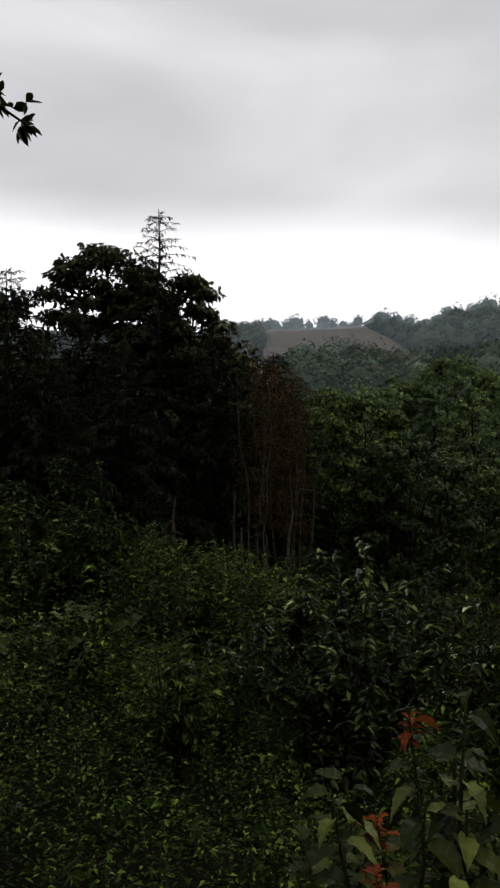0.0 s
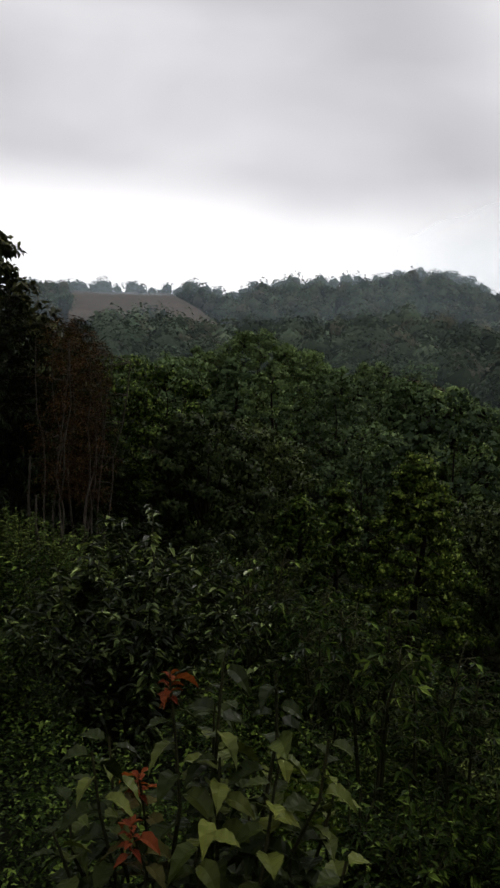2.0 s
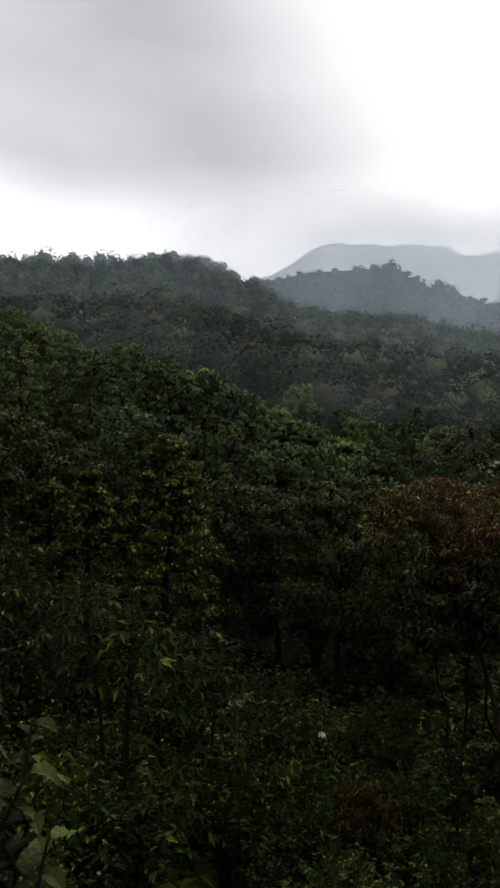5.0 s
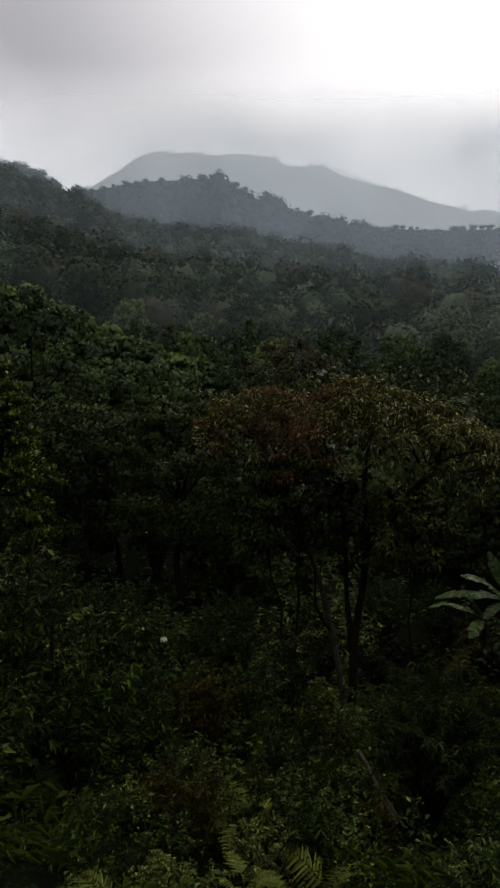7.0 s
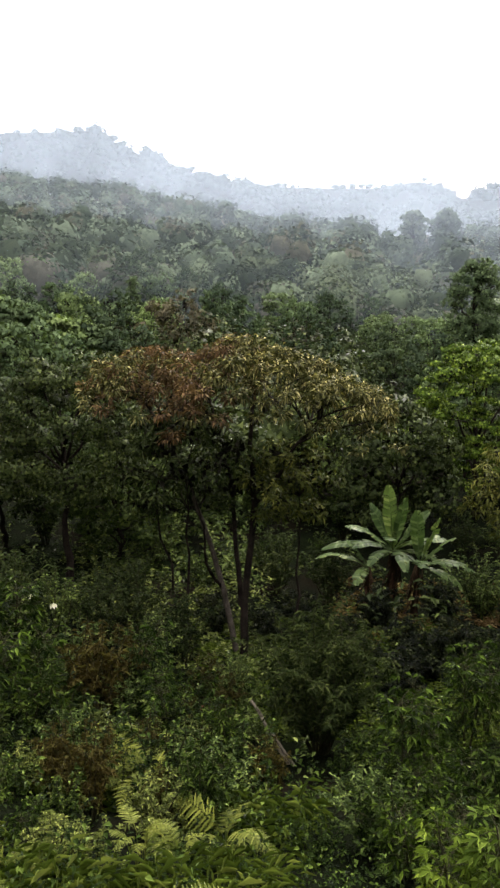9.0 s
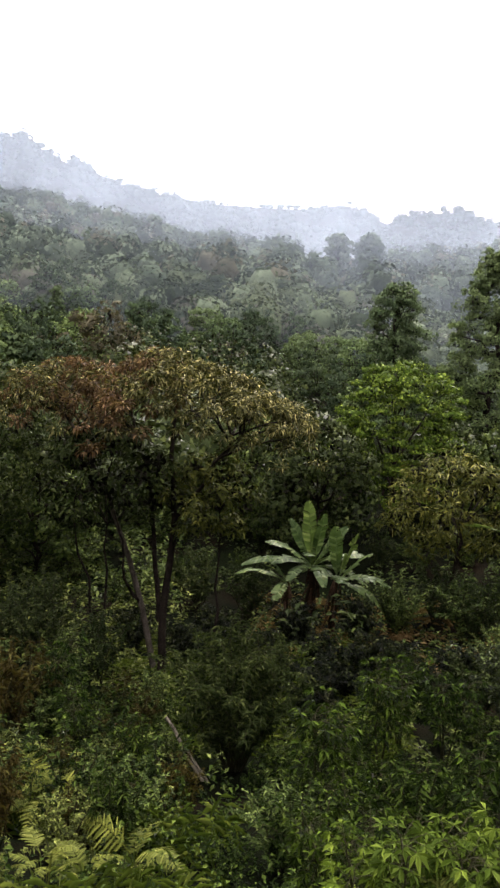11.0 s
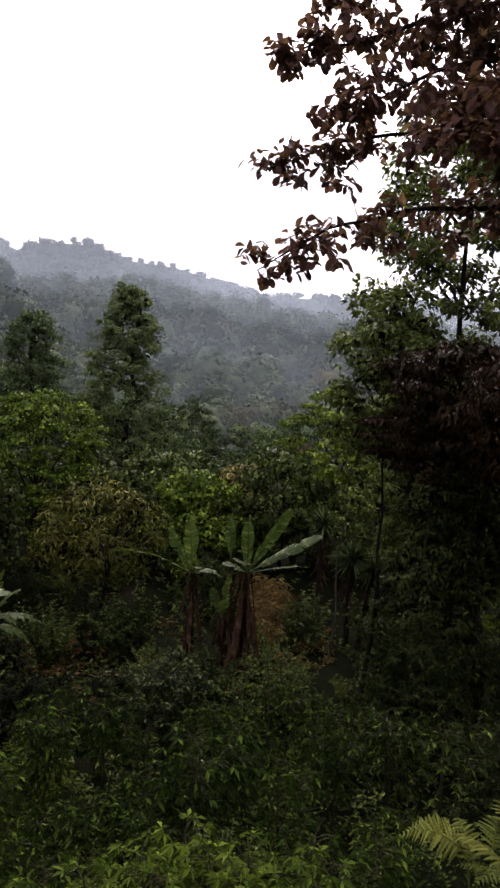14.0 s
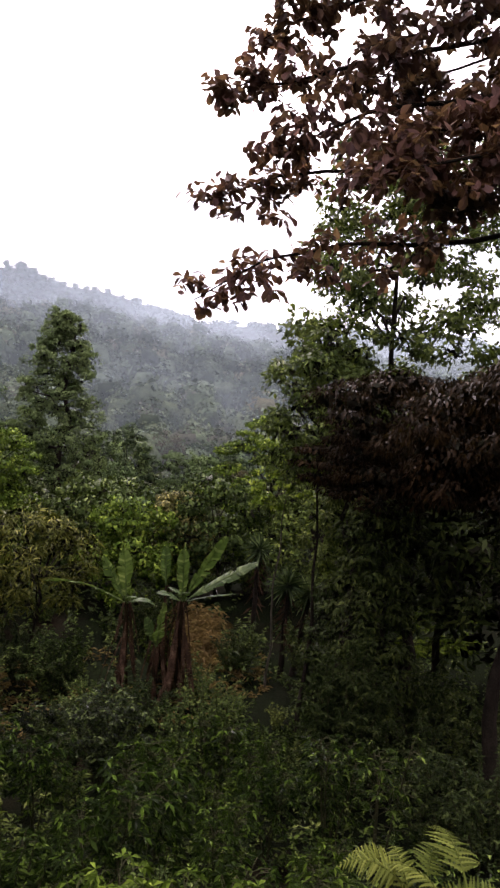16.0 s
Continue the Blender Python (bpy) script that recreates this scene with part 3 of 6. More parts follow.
def leafy_tree(name, label, category, seed, h, crown_w, crown_h, mat, leaf=0.22, clumps=26, per=130, bark=M_BARK, trunk_r=None, stems=1,
               shape="round", slim=0.42, droop=0.25, lean=(0, 0), clump=0.2, group="", deep=1.0, dome=0.5, limbs_n=12, simple=False, core=0.6):
    """A broadleaf tree: tapered trunk, limbs to each bough, and a crown of separate leafy clumps with gaps between them."""
    r = rng(seed)
    ob = thing(name, label, category, group)
    base = h - crown_h
    trunk_r = trunk_r or 0.018 * h + 0.02
    centres, narrow = [], []
    for i in range(clumps):
        t = (i + 0.5) / clumps
        a = i * 2.399 + r.normal(0, 0.25)
        if shape == "round":
            z = t
            w = math.sqrt(max(0.0, 1 - (2 * t - 0.85) ** 2 / 1.4))
        elif shape == "cone":
            z, w = t, (1 - t) ** 0.8 * 0.95 + 0.05
        elif shape == "column":
            z, w = t, 0.55 + 0.45 * math.sin(math.pi * min(1, t * 1.05) ** 0.8)
        else:  # a spire
            z, w = t, 0.20 + 0.80 * (1 - t) ** 0.7
        narrow.append(0.68 + 0.32 * min(1, w) if shape in ("spire", "cone") else 1.0)
        k = w * ((0.2 if shape in ("spire", "column") else 0.45) + (0.8 if shape in ("spire", "column") else 0.55) * math.sqrt(r.random()))
        centres.append((crown_w / 2 * 0.86 * k * math.cos(a) + lean[0] * z, crown_w / 2 * 0.86 * k * math.sin(a) + lean[1] * z, base + crown_h * (0.06 + 0.88 * z)))
    centres = np.array(centres) + r.normal(0, 0.03 * crown_w, (clumps, 3)) * (1, 1, 0.4)
    trunk = Soup()
    tops = []
    for k in range(stems):
        off = r.normal(0, 0.05 * h, 2) if stems > 1 else r.normal(0, 0.015 * h, 2)
        foot = np.array((off[0] * 0.3, off[1] * 0.3, -0.25))
        top = np.array((off[0] * 1.6 + lean[0] * 0.6, off[1] * 1.6 + lean[1] * 0.6, base + crown_h * (0.85 if shape in ("cone", "column", "spire") else 0.3)))
        p = bend(foot, top, 0, r, 8, 0.012 * h)
        rad = np.linspace(trunk_r * (1 if stems == 1 else 0.7), trunk_r * 0.25, 8)
        rad[0] *= 1.5
        add_tube(trunk, p, rad, 7)
        tops.append(p)
    part("trunk", trunk, bark, ob, smooth=True)
    order = np.argsort(-centres[:, 2])
    limbs = order[:: max(1, clumps // limbs_n)][:limbs_n]
    for i in limbs:
        p = tops[i % stems]
        k = int(np.clip(np.searchsorted(p[:, 2], centres[i][2] - 0.25 * crown_w * 0.9), 3, 7))
        s = Soup()
        add_tube(s, bend(p[k], centres[i], 0.05 * crown_w, r, 5, 0.02 * crown_w), np.linspace(trunk_r * 0.36, trunk_r * 0.08, 5), 5)
        part("limb", s, bark, ob, smooth=True)
    s, soft, sizes = Soup(), [], []
    middle, half = np.array((lean[0] * 0.5, lean[1] * 0.5, base + crown_h * 0.4)), np.array((crown_w / 2, crown_w / 2, crown_h / 2))
    for i, c in enumerate(centres):
        cr = crown_w * clump * (0.62 + 0.7 * r.random()) * narrow[i]
        size = np.array((cr, cr, cr * 0.62 * deep))
        sizes.append(size)
        # each clump is a handful of tufts, most of them on its upper side
        m = max(5, min(16, per // 14))
        tuft, _ = cloud_points(r, m, c, size * 0.72, 0.75, -0.5)
        n = per // m + 1
        d = unit(r.normal(0, 1, (len(tuft), n, 3)) + unit(tuft - c)[:, None] * 0.5 + (0, 0, 0.25))
        p = (tuft[:, None] + d * size * 0.42 * (0.55 + 0.45 * r.random((len(tuft), n, 1)))).reshape(-1, 3)
        d = d.reshape(-1, 3)
        n = len(p)
        ball, whole = unit((p - c) / size), unit((p - middle) / half)
        if simple:
            t1 = unit(np.cross(d, r.normal(0, 1, (n, 3))))
            t2 = np.cross(d, t1)
            L = (leaf * r.uniform(0.6, 1.25, n))[:, None]
            tilt = r.normal(0, 0.5, (3, n, 1))
            s.add(np.stack([p + (t1 + d * tilt[0]) * L * 0.6, p - (t1 * 0.5 - t2 * 0.8 - d * tilt[1]) * L * 0.6, p - (t1 * 0.5 + t2 * 0.8 - d * tilt[2]) * L * 0.6], 1).reshape(-1, 3), np.arange(3 * n).reshape(-1, 3))
            soft.append(np.repeat(d * 0.9 + ball * 0.7 + whole * 0.5, 3, 0))
            continue
        way = d * (1, 1, 0.5) * (1 - dome) + np.cross(d, r.normal(0, 1, p.shape)) * dome + r.normal(0, 0.3, p.shape) - (0, 0, droop)
        L = leaf * r.uniform(0.65, 1.25, n)
        add_leaves(s, p, way, L, L * slim, r, up=d + (0, 0, 0.7))
        soft.append(np.repeat(d * 0.8 + ball * 0.7 + whole * 0.6 + r.normal(0, 0.2, p.shape), 4, 0))
    soft = np.concatenate(soft) + (0, 0, 0.15)
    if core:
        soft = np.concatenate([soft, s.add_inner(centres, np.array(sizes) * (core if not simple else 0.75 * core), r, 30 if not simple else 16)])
    part("crown", s.mesh("crown", mat, normals=soft), mat, ob)
    return ob


def conifer(name, label, seed, h, width, mat, spray=0.34, whorls=26, bare=0.12, dense=1.0, sparse_top=0.0):
    """A conifer: straight trunk and drooping boughs hung with sprays, thinning to a bare leader."""
    r = rng(seed)
    ob = thing(name, label, "tree", "dark conifers")
    s = Soup()
    p = bend((0, 0, -0.3), (r.normal(0, 0.1), r.normal(0, 0.1), h), 0, r, 9, 0.02)
    add_tube(s, p, np.linspace(0.02 * h, 0.008, 9), 7)
    part("trunk", s, M_BARK, ob, smooth=True)
    wood, leaves = Soup(), Soup()
    for i in range(whorls):
        t = (i + r.random() * 0.6) / whorls
        z = h * (bare + (1 - bare) * t)
        reach = width / 2 * (1 - t) ** 0.75 * r.uniform(0.8, 1.1) + 0.05 * h * (1 - t) + 0.16
        for k in range(5):
            a = i * 1.3 + k * 1.257 + r.normal(0, 0.2)
            ln = reach * r.uniform(0.7, 1.1)
            tip = np.array((math.cos(a) * ln, math.sin(a) * ln, z - ln * r.uniform(0.02, 0.28) + 0.25 * ln * t))
            b = bend((0, 0, z), tip, 0.08 * ln, r, 5, 0.01)
            add_tube(wood, b, np.linspace(0.028 * (1 - t) + 0.008, 0.004, 5), 4)
            n = int((14 + 40 * ln / max(width, 1)) * dense * (1 - sparse_top * t))
            if n < 2:
                continue
            q = r.random(n) ** 0.8
            base = np.stack([np.interp(q, np.linspace(0, 1, 5), b[:, j]) for j in range(3)], -1)
            out = np.array((math.cos(a), math.sin(a), 0))
            way = out * 0.7 + r.normal(0, 0.55, (n, 3)) - (0, 0, 0.45)
            L = spray * r.uniform(0.6, 1.2, n) * (1 - 0.5 * t)
            add_leaves(leaves, base, way, L, L * 0.22, r, 0.1, 0.35)
    tagged(part("branchwork", wood, M_BARK, ob), "many thin drooping boughs", kind="stuff")
    part("foliage", leaves, mat, ob)
    return ob


def stemmed_shrub(name, label, category, seed, h, spread, mat, stems=9, leaf=0.09, slim=0.42, pairs=16, droop=0.2, group="", stem_mat=M_STEM, bare=0.2, side=2, full=False):
    """A shrub of arching stems, with side twigs, that bear leaves all along."""
    r = rng(seed)
    ob = thing(name, label, category, group)
    leaves = Soup()
    for k in range(stems):
        a = k * 2.399 + r.normal(0, 0.2)
        q = math.sqrt((k + 0.5) / stems)
        tip = np.array((math.cos(a) * spread / 2 * q, math.sin(a) * spread / 2 * q, h * (1.02 - 0.35 * q * q) * r.uniform(0.85, 1.05)))
        b = bend((math.cos(a) * 0.04, math.sin(a) * 0.04, -0.08), tip, 0.08 * h, r, 7, 0.015 * h)
        s = Soup()
        add_tube(s, b, np.linspace(0.011 + 0.004 * h, 0.003, 7), 5)
        lines = [b]
        for j in range(side):
            o = b[2 + (j % 4)]
            e = o + np.array((r.normal(0, 0.3), r.normal(0, 0.3), r.uniform(0.1, 0.4))) * spread * 0.55
            tw = bend(o, e, 0.03, r, 4, 0.01)
            add_tube(s, tw, np.linspace(0.006, 0.002, 4), 4)
            lines.append(tw)
        part("stem", s, stem_mat, ob)
        for b2 in lines:
            n = pairs * (2 if b2 is b else 1)
            t = bare + (1 - bare) * r.random(n) if b2 is b else r.random(n)
            x = np.linspace(0, 1, len(b2))
            p = np.stack([np.interp(t, x, b2[:, j]) for j in range(3)], -1)
            ang = r.random(n) * 6.283
            way = np.stack([np.cos(ang), np.sin(ang), r.normal(0.15, 0.3, n)], -1)
            L = leaf * r.uniform(0.6, 1.25, n)
            add_leaves(leaves, p, way, L, L * slim, r, 0.15, droop, full=full)
    part("foliage", leaves, mat, ob)
    return ob


def palmate_plant(name, label, seed, h, mat, leaves_n=16, size=0.2, group="cassava plants"):
    """A cassava-like plant: thin stems with hand-shaped leaves on long stalks."""
    r = rng(seed)
    ob = thing(name, label, "plant", group)
    blades, stalks = Soup(), Soup()
    for k in range(2 + seed % 2):
        a = k * 2.2 + r.random()
        tip = np.array((math.cos(a) * 0.22, math.sin(a) * 0.22, h * r.uniform(0.85, 1.05)))
        b = bend((0, 0, -0.05), tip, 0.03, r, 5, 0.015)
        s = Soup()
        add_tube(s, b, np.linspace(0.014, 0.006, 5), 5)
        for j in range(leaves_n):
            t = 0.35 + 0.65 * ((j + r.random()) / leaves_n) ** 0.6
            o = np.array([np.interp(t, np.linspace(0, 1, 5), b[:, c]) for c in range(3)])
            ang = j * 2.399 + r.normal(0, 0.3)
            reach = (size + 0.06) * (1.6 - 0.7 * t)
            hub = o + np.array((math.cos(ang) * reach, math.sin(ang) * reach, reach * r.uniform(0.05, 0.55) * (0.3 + t)))
            add_tube(stalks, bend(o, hub, 0.02, r, 3, 0), 0.0025, 3)
            n = 5 + (j % 3)
            spread = np.linspace(-1.9, 1.9, n) + ang + r.normal(0, 0.15, n)
            L = size * r.uniform(0.8, 1.15) * (1 - 0.35 * np.abs(np.linspace(-1, 1, n)))
            way = np.stack([np.cos(spread), np.sin(spread), r.normal(-0.15, 0.2, n)], -1)
            add_leaves(blades, np.repeat(hub[None], n, 0), way, L, L * 0.36, r, 0.1, r.uniform(0.1, 0.5), 0.5)
        part("stem", s, M_STEM, ob)
    tagged(part("stalkwork", stalks, M_STEM, ob), "thin leaf stalks", kind="stuff")
    part("foliage", blades, mat, ob)
    return ob


def fern(name, label, seed, size, fronds=9, stalk=0.0, mat=M_FERN, group="ferns"):
    """A bracken: arching fronds, each a mesh, twice divided into side plumes with lobed edges."""
    r = rng(seed)
    ob = thing(name, label, "fern", group)
    for k in range(fronds):
        a = k * 2.399 + r.normal(0, 0.3)
        L = size * r.uniform(0.65, 1.1)
        rise = r.uniform(0.45, 1.0)
        t = np.linspace(0, 1, 18)
        x = L * 0.85 * t * (1 - 0.08 * rise)
        z = L * (rise * t - 0.62 * t * t * rise - 0.14 * t ** 3)
        lift = stalk * r.uniform(0.6, 1.1)
        sway = r.normal(0, 0.10) * L * t * t
        line = np.stack([(x + 0.12 * lift) * math.cos(a) - sway * math.sin(a), (x + 0.12 * lift) * math.sin(a) + sway * math.cos(a), z + 0.02 + lift], -1)
        s = Soup()
        add_tube(s, np.concatenate([[(0, 0, -0.03)], line[::3]]), np.linspace(0.006, 0.0015, 1 + len(line[::3])), 4)
        along = unit(np.gradient(line, axis=0))
        tilt = r.normal(0, 0.3)
        flat = unit(np.array([(-math.sin(a), math.cos(a), tilt)]))[0]
        for sgn in (-1, 1):
            for q in range(3, 18):
                u = (q - 3) / 14.0
                w = L * (0.34 * (1 - u) ** 0.85 + 0.015) * (0.7 + 0.3 * min(1, u * 6)) * r.uniform(0.85, 1.1)
                way = unit((flat * sgn + along[q] * 0.55 + (0, 0, -0.10) + r.normal(0, 0.07, 3))[None])[0]
                m = 13
                v = np.linspace(0.03, 1, m)[:, None]
                spine = line[q] + way * w * v - np.array((0, 0, 1.0)) * w * 0.20 * v * v
                cross = unit((along[q] - way * np.dot(along[q], way))[None])[0]
                up = np.cross(way, cross)
                up = up * (1 if up[2] > 0 else -1)
                wide = L * 0.030 * (1 - 0.85 * v ** 2) * (1 - 0.45 * u) * np.where(np.arange(m) % 2, 1.0, 0.45)[:, None]
                for e in (-1, 1):  # a lobed half blade on each side of the plume's rib
                    edge = spine + (cross * e + way * 0.35) * wide - up * wide * 0.22
                    f = np.arange(m - 1)[:, None]
                    s.add(np.concatenate([spine, edge]), f + (0, 1, m + 1, m) if e > 0 else f + (0, m, m + 1, 1))
        part("frond", s, mat, ob)
    return ob


def banana_leaf(s, base, way, length, width, r, arch=0.5, torn=0.35, twist=0.0, rib=None):
    """A long paddle leaf, arching over, its blade torn into strips that hang at their own angles."""
    n = 25
    t = np.linspace(0, 1, n)
    way = unit(np.asarray(way, float))
    line = base + way * (length * t)[:, None]
    line[:, 2] -= arch * length * t ** 2.2
    along = unit(np.gradient(line, axis=0))
    side = unit(np.cross(along, (0, 0, 1.0)) + 1e-6)
    top = np.cross(side, along)
    side, top = side * math.cos(radians(twist)) + top * math.sin(radians(twist)), top * math.cos(radians(twist)) - side * math.sin(radians(twist))
    w = width * np.clip(np.sin(np.pi * np.clip((t - 0.13) / 0.90, 0, 1)) ** 0.6, 0, 1)
    w[t < 0.15] = 0.012
    for sgn in (-1, 1):
        sag, reach, gap = 0.08, 1.0, 0.0
        for i in range(1, n - 1):
            if r.random() < torn:  # a tear: the next strip hangs by itself
                sag, reach, gap = r.uniform(0.0, 0.55), r.uniform(0.78, 1.05), r.uniform(0.1, 0.3)
            else:
                gap = 0.0
            a0, a1 = line[i], line[i + 1]
            s0 = a0 + (a1 - a0) * gap
            lie = 0.18 - sag
            e0 = s0 + (side[i] * sgn + top[i] * lie) * w[i] / 2 * reach + along[i] * w[i] * 0.16
            e1 = a1 + (side[i + 1] * sgn + top[i + 1] * lie) * w[i + 1] / 2 * reach + along[i + 1] * w[i + 1] * 0.16
            m0, m1 = (s0 + e0) / 2 + top[i] * w[i] * 0.03, (a1 + e1) / 2 + top[i + 1] * w[i + 1] * 0.03
            s.add([a0, m0, m1, a1, e0, e1], [(0, 1, 2, 3), (1, 4, 5, 2)] if sgn > 0 else [(3, 2, 1, 0), (2, 5, 4, 1)])
    add_tube(rib or s, line, np.linspace(0.020, 0.004, n), 4)


def banana_plant(label, seed, at, stem_h, stem_r, leaves, dead=10, skirt=True):
    """A banana plant: sheathed stem, living leaves given as (bearing, rise, length, width, arch), and a skirt of dead ones."""
    r = rng(seed)
    ob = thing("banana_plant", label, "banana plant", "banana plants")
    ob.location = at
    s = Soup()
    p = bend((0, 0, -0.15), (r.normal(0, 0.06), r.normal(0, 0.06), stem_h), 0, r, 7, 0.02)
    add_tube(s, p, np.array([1.1, 1.0, 0.95, 0.9, 0.8, 0.65, 0.4]) * stem_r, 9)
    part("stem", s, M_BANSTEM, ob, smooth=True)
    for bearing, rise, L, W, arch, *twist in leaves:
        s, rib = Soup(), Soup()
        a, e = math.radians(bearing), math.radians(rise)
        banana_leaf(s, p[-1] - (0, 0, 0.05), (math.sin(a) * math.cos(e), math.cos(a) * math.cos(e), math.sin(e)), L, W, r, arch, 0.35, twist[0] if twist else 0.0, rib)
        part("midrib", rib, M_BANANA, part("leaf", s, M_BANANA, ob), smooth=True)
    for k in range(dead):
        s = Soup()
        a = r.random() * 6.283
        o = p[3 + k % 4] + np.array((math.cos(a), math.sin(a), 0)) * stem_r * 0.8
        out = r.uniform(0.05, 0.45)
        banana_leaf(s, o, (math.cos(a) * out, math.sin(a) * out, -0.8), stem_h * r.uniform(0.25, 0.6), r.uniform(0.05, 0.16), r, 0.2 + 0.3 * r.random(), 0.95)
        part("dead_leaf", s, M_DEADLEAF, ob, "withered brown hanging leaf")
    return ob


def sword_plant(label, seed, at, trunk_h, leaf_l, heads=1):
    r = rng(seed)
    ob = thing("yucca", label, "yucca", "yuccas")
    ob.location = at
    for k in range(heads):
        off = np.array((r.normal(0, 0.12), r.normal(0, 0.12), 0)) * (k > 0)
        top = off * 2 + (0, 0, trunk_h * (1 - 0.12 * k))
        s = Soup()
        add_tube(s, bend(off + (0, 0, -0.1), top, 0, r, 6, 0.02), np.linspace(0.075, 0.055, 6), 8)
        n = 46
        d = unit(r.normal(0, 1, (n, 3)) * (1, 1, 0.4) - (0, 0, 1.0))
        p = top - np.stack([np.zeros(n), np.zeros(n), r.random(n) * trunk_h * 0.6], -1)
        dead = Soup()
        add_leaves(dead, p, d, leaf_l * 0.7, 0.035, r, 0.1, 0.2)
        part("trunk", s, M_BARK, ob, smooth=True)
        part("dead_leaves", dead, M_DEADLEAF, ob, "hanging dry leaf skirt")
        live = Soup()
        n = 120
        d = unit(r.normal(0, 1, (n, 3)) + (0, 0, 0.45))
        add_leaves(live, np.repeat(top[None], n, 0), d, leaf_l * r.uniform(0.8, 1.1, n), 0.06, r, 0.2, 0.12, 0.3)
        part("leaf_rosette", live, M_SWORD, ob)
    return ob


def broad_leaf(s, base, way, length, width, r, droop=0.4, fold=0.34):
    """A broad, pointed leaf with a midrib fold, ribbed blade and toothed rim, on a short stalk."""
    n = 9
    t = np.linspace(0, 1, n)
    way = unit(np.asarray(way, float))
    line = base + way * (length * (0.14 + 0.86 * t))[:, None]
    line[:, 2] -= droop * length * t ** 1.8
    along = unit(np.gradient(line, axis=0))
    side = unit(np.cross(along, np.array((0, 0, 1.0)) + r.normal(0, 0.3, 3)))
    top = np.cross(side, along)
    w = width / 2 * (np.sin(np.pi * t ** 0.70) ** 1.15)
    w *= 1 + 0.07 * (np.arange(n) % 2)
    rib = 0.06 * width * (np.arange(n) % 2)
    L = line + side * w[:, None] + top * (w * fold + rib)[:, None]
    R = line - side * w[:, None] + top * (w * fold + rib)[:, None]
    v = np.concatenate([line, L, R])
    f = [(i, n + i, n + i + 1, i + 1) for i in range(n - 1)] + [(i + 1, 2 * n + i + 1, 2 * n + i, i) for i in range(n - 1)]
    s.add(v, np.array(f))
    add_tube(s, np.stack([base, line[0]]), 0.003, 3)


def broad_leaf_plant(name, label, seed, at, stems, leaf):
    """Upright stems with broad pointed leaves; stems given as (offset x, offset y, height). Young leaves at the tip are red."""
    r = rng(seed)
    ob = thing(name, label, "plant")
    ob.location = at
    for x, y, h, red in stems:
        s, green, young = Soup(), Soup(), Soup()
        b = bend((x * 0.4, y * 0.4, -0.05), (x, y, h), 0, r, 8, 0.012)
        add_tube(s, b, np.linspace(0.011, 0.004, 8), 6)
        n = int(9 + h * 20)
        for j in range(n):
            t = 0.22 + 0.78 * (j + 0.5) / n
            o = np.array([np.interp(t, np.linspace(0, 1, 8), b[:, c]) for c in range(3)])
            a = j * 2.399 + r.normal(0, 0.35)
            k = leaf * (1.15 - 0.5 * t ** 3) * r.uniform(0.75, 1.15)
            broad_leaf(young if red and t > 0.95 else green, o, (math.cos(a), math.sin(a), 0.05 + 0.4 * t), k, k * r.uniform(0.44, 0.56), r, r.uniform(0.2, 1.0), r.uniform(0.15, 0.45))
        stem = part("stem", s, M_STEM, ob)
        part("foliage", green, M_BRONZE if red == 2 else M_PALE, stem)
        for j in range(13 if red else 0):
            a = j * 2.399
            broad_leaf(young, b[-1] - (0, 0, 0.006 * j), (math.cos(a), math.sin(a), 1.3 - 0.1 * j), leaf * r.uniform(0.25, 0.45), leaf * 0.13, r, 0.5)
        if red:
            part("young_foliage", young, M_RED, stem, "red young leaves at the stem tip")
    return ob


def stand(ob, az, r, turn=0.0, size=1.0, sink=0.05):
    p = spot(az, r, sink)
    ob.location, ob.rotation_euler, ob.scale = p, (0, 0, radians(turn)), (size,) * 3
    return ob


def again(ob, az, r, turn, size=1.0, sink=0.05):
    c = copy_thing(ob, Matrix.LocRotScale(Vector(spot(az, r, sink)), Euler((0, 0, radians(turn))), None))
    c.scale = (size,) * 3
    return c


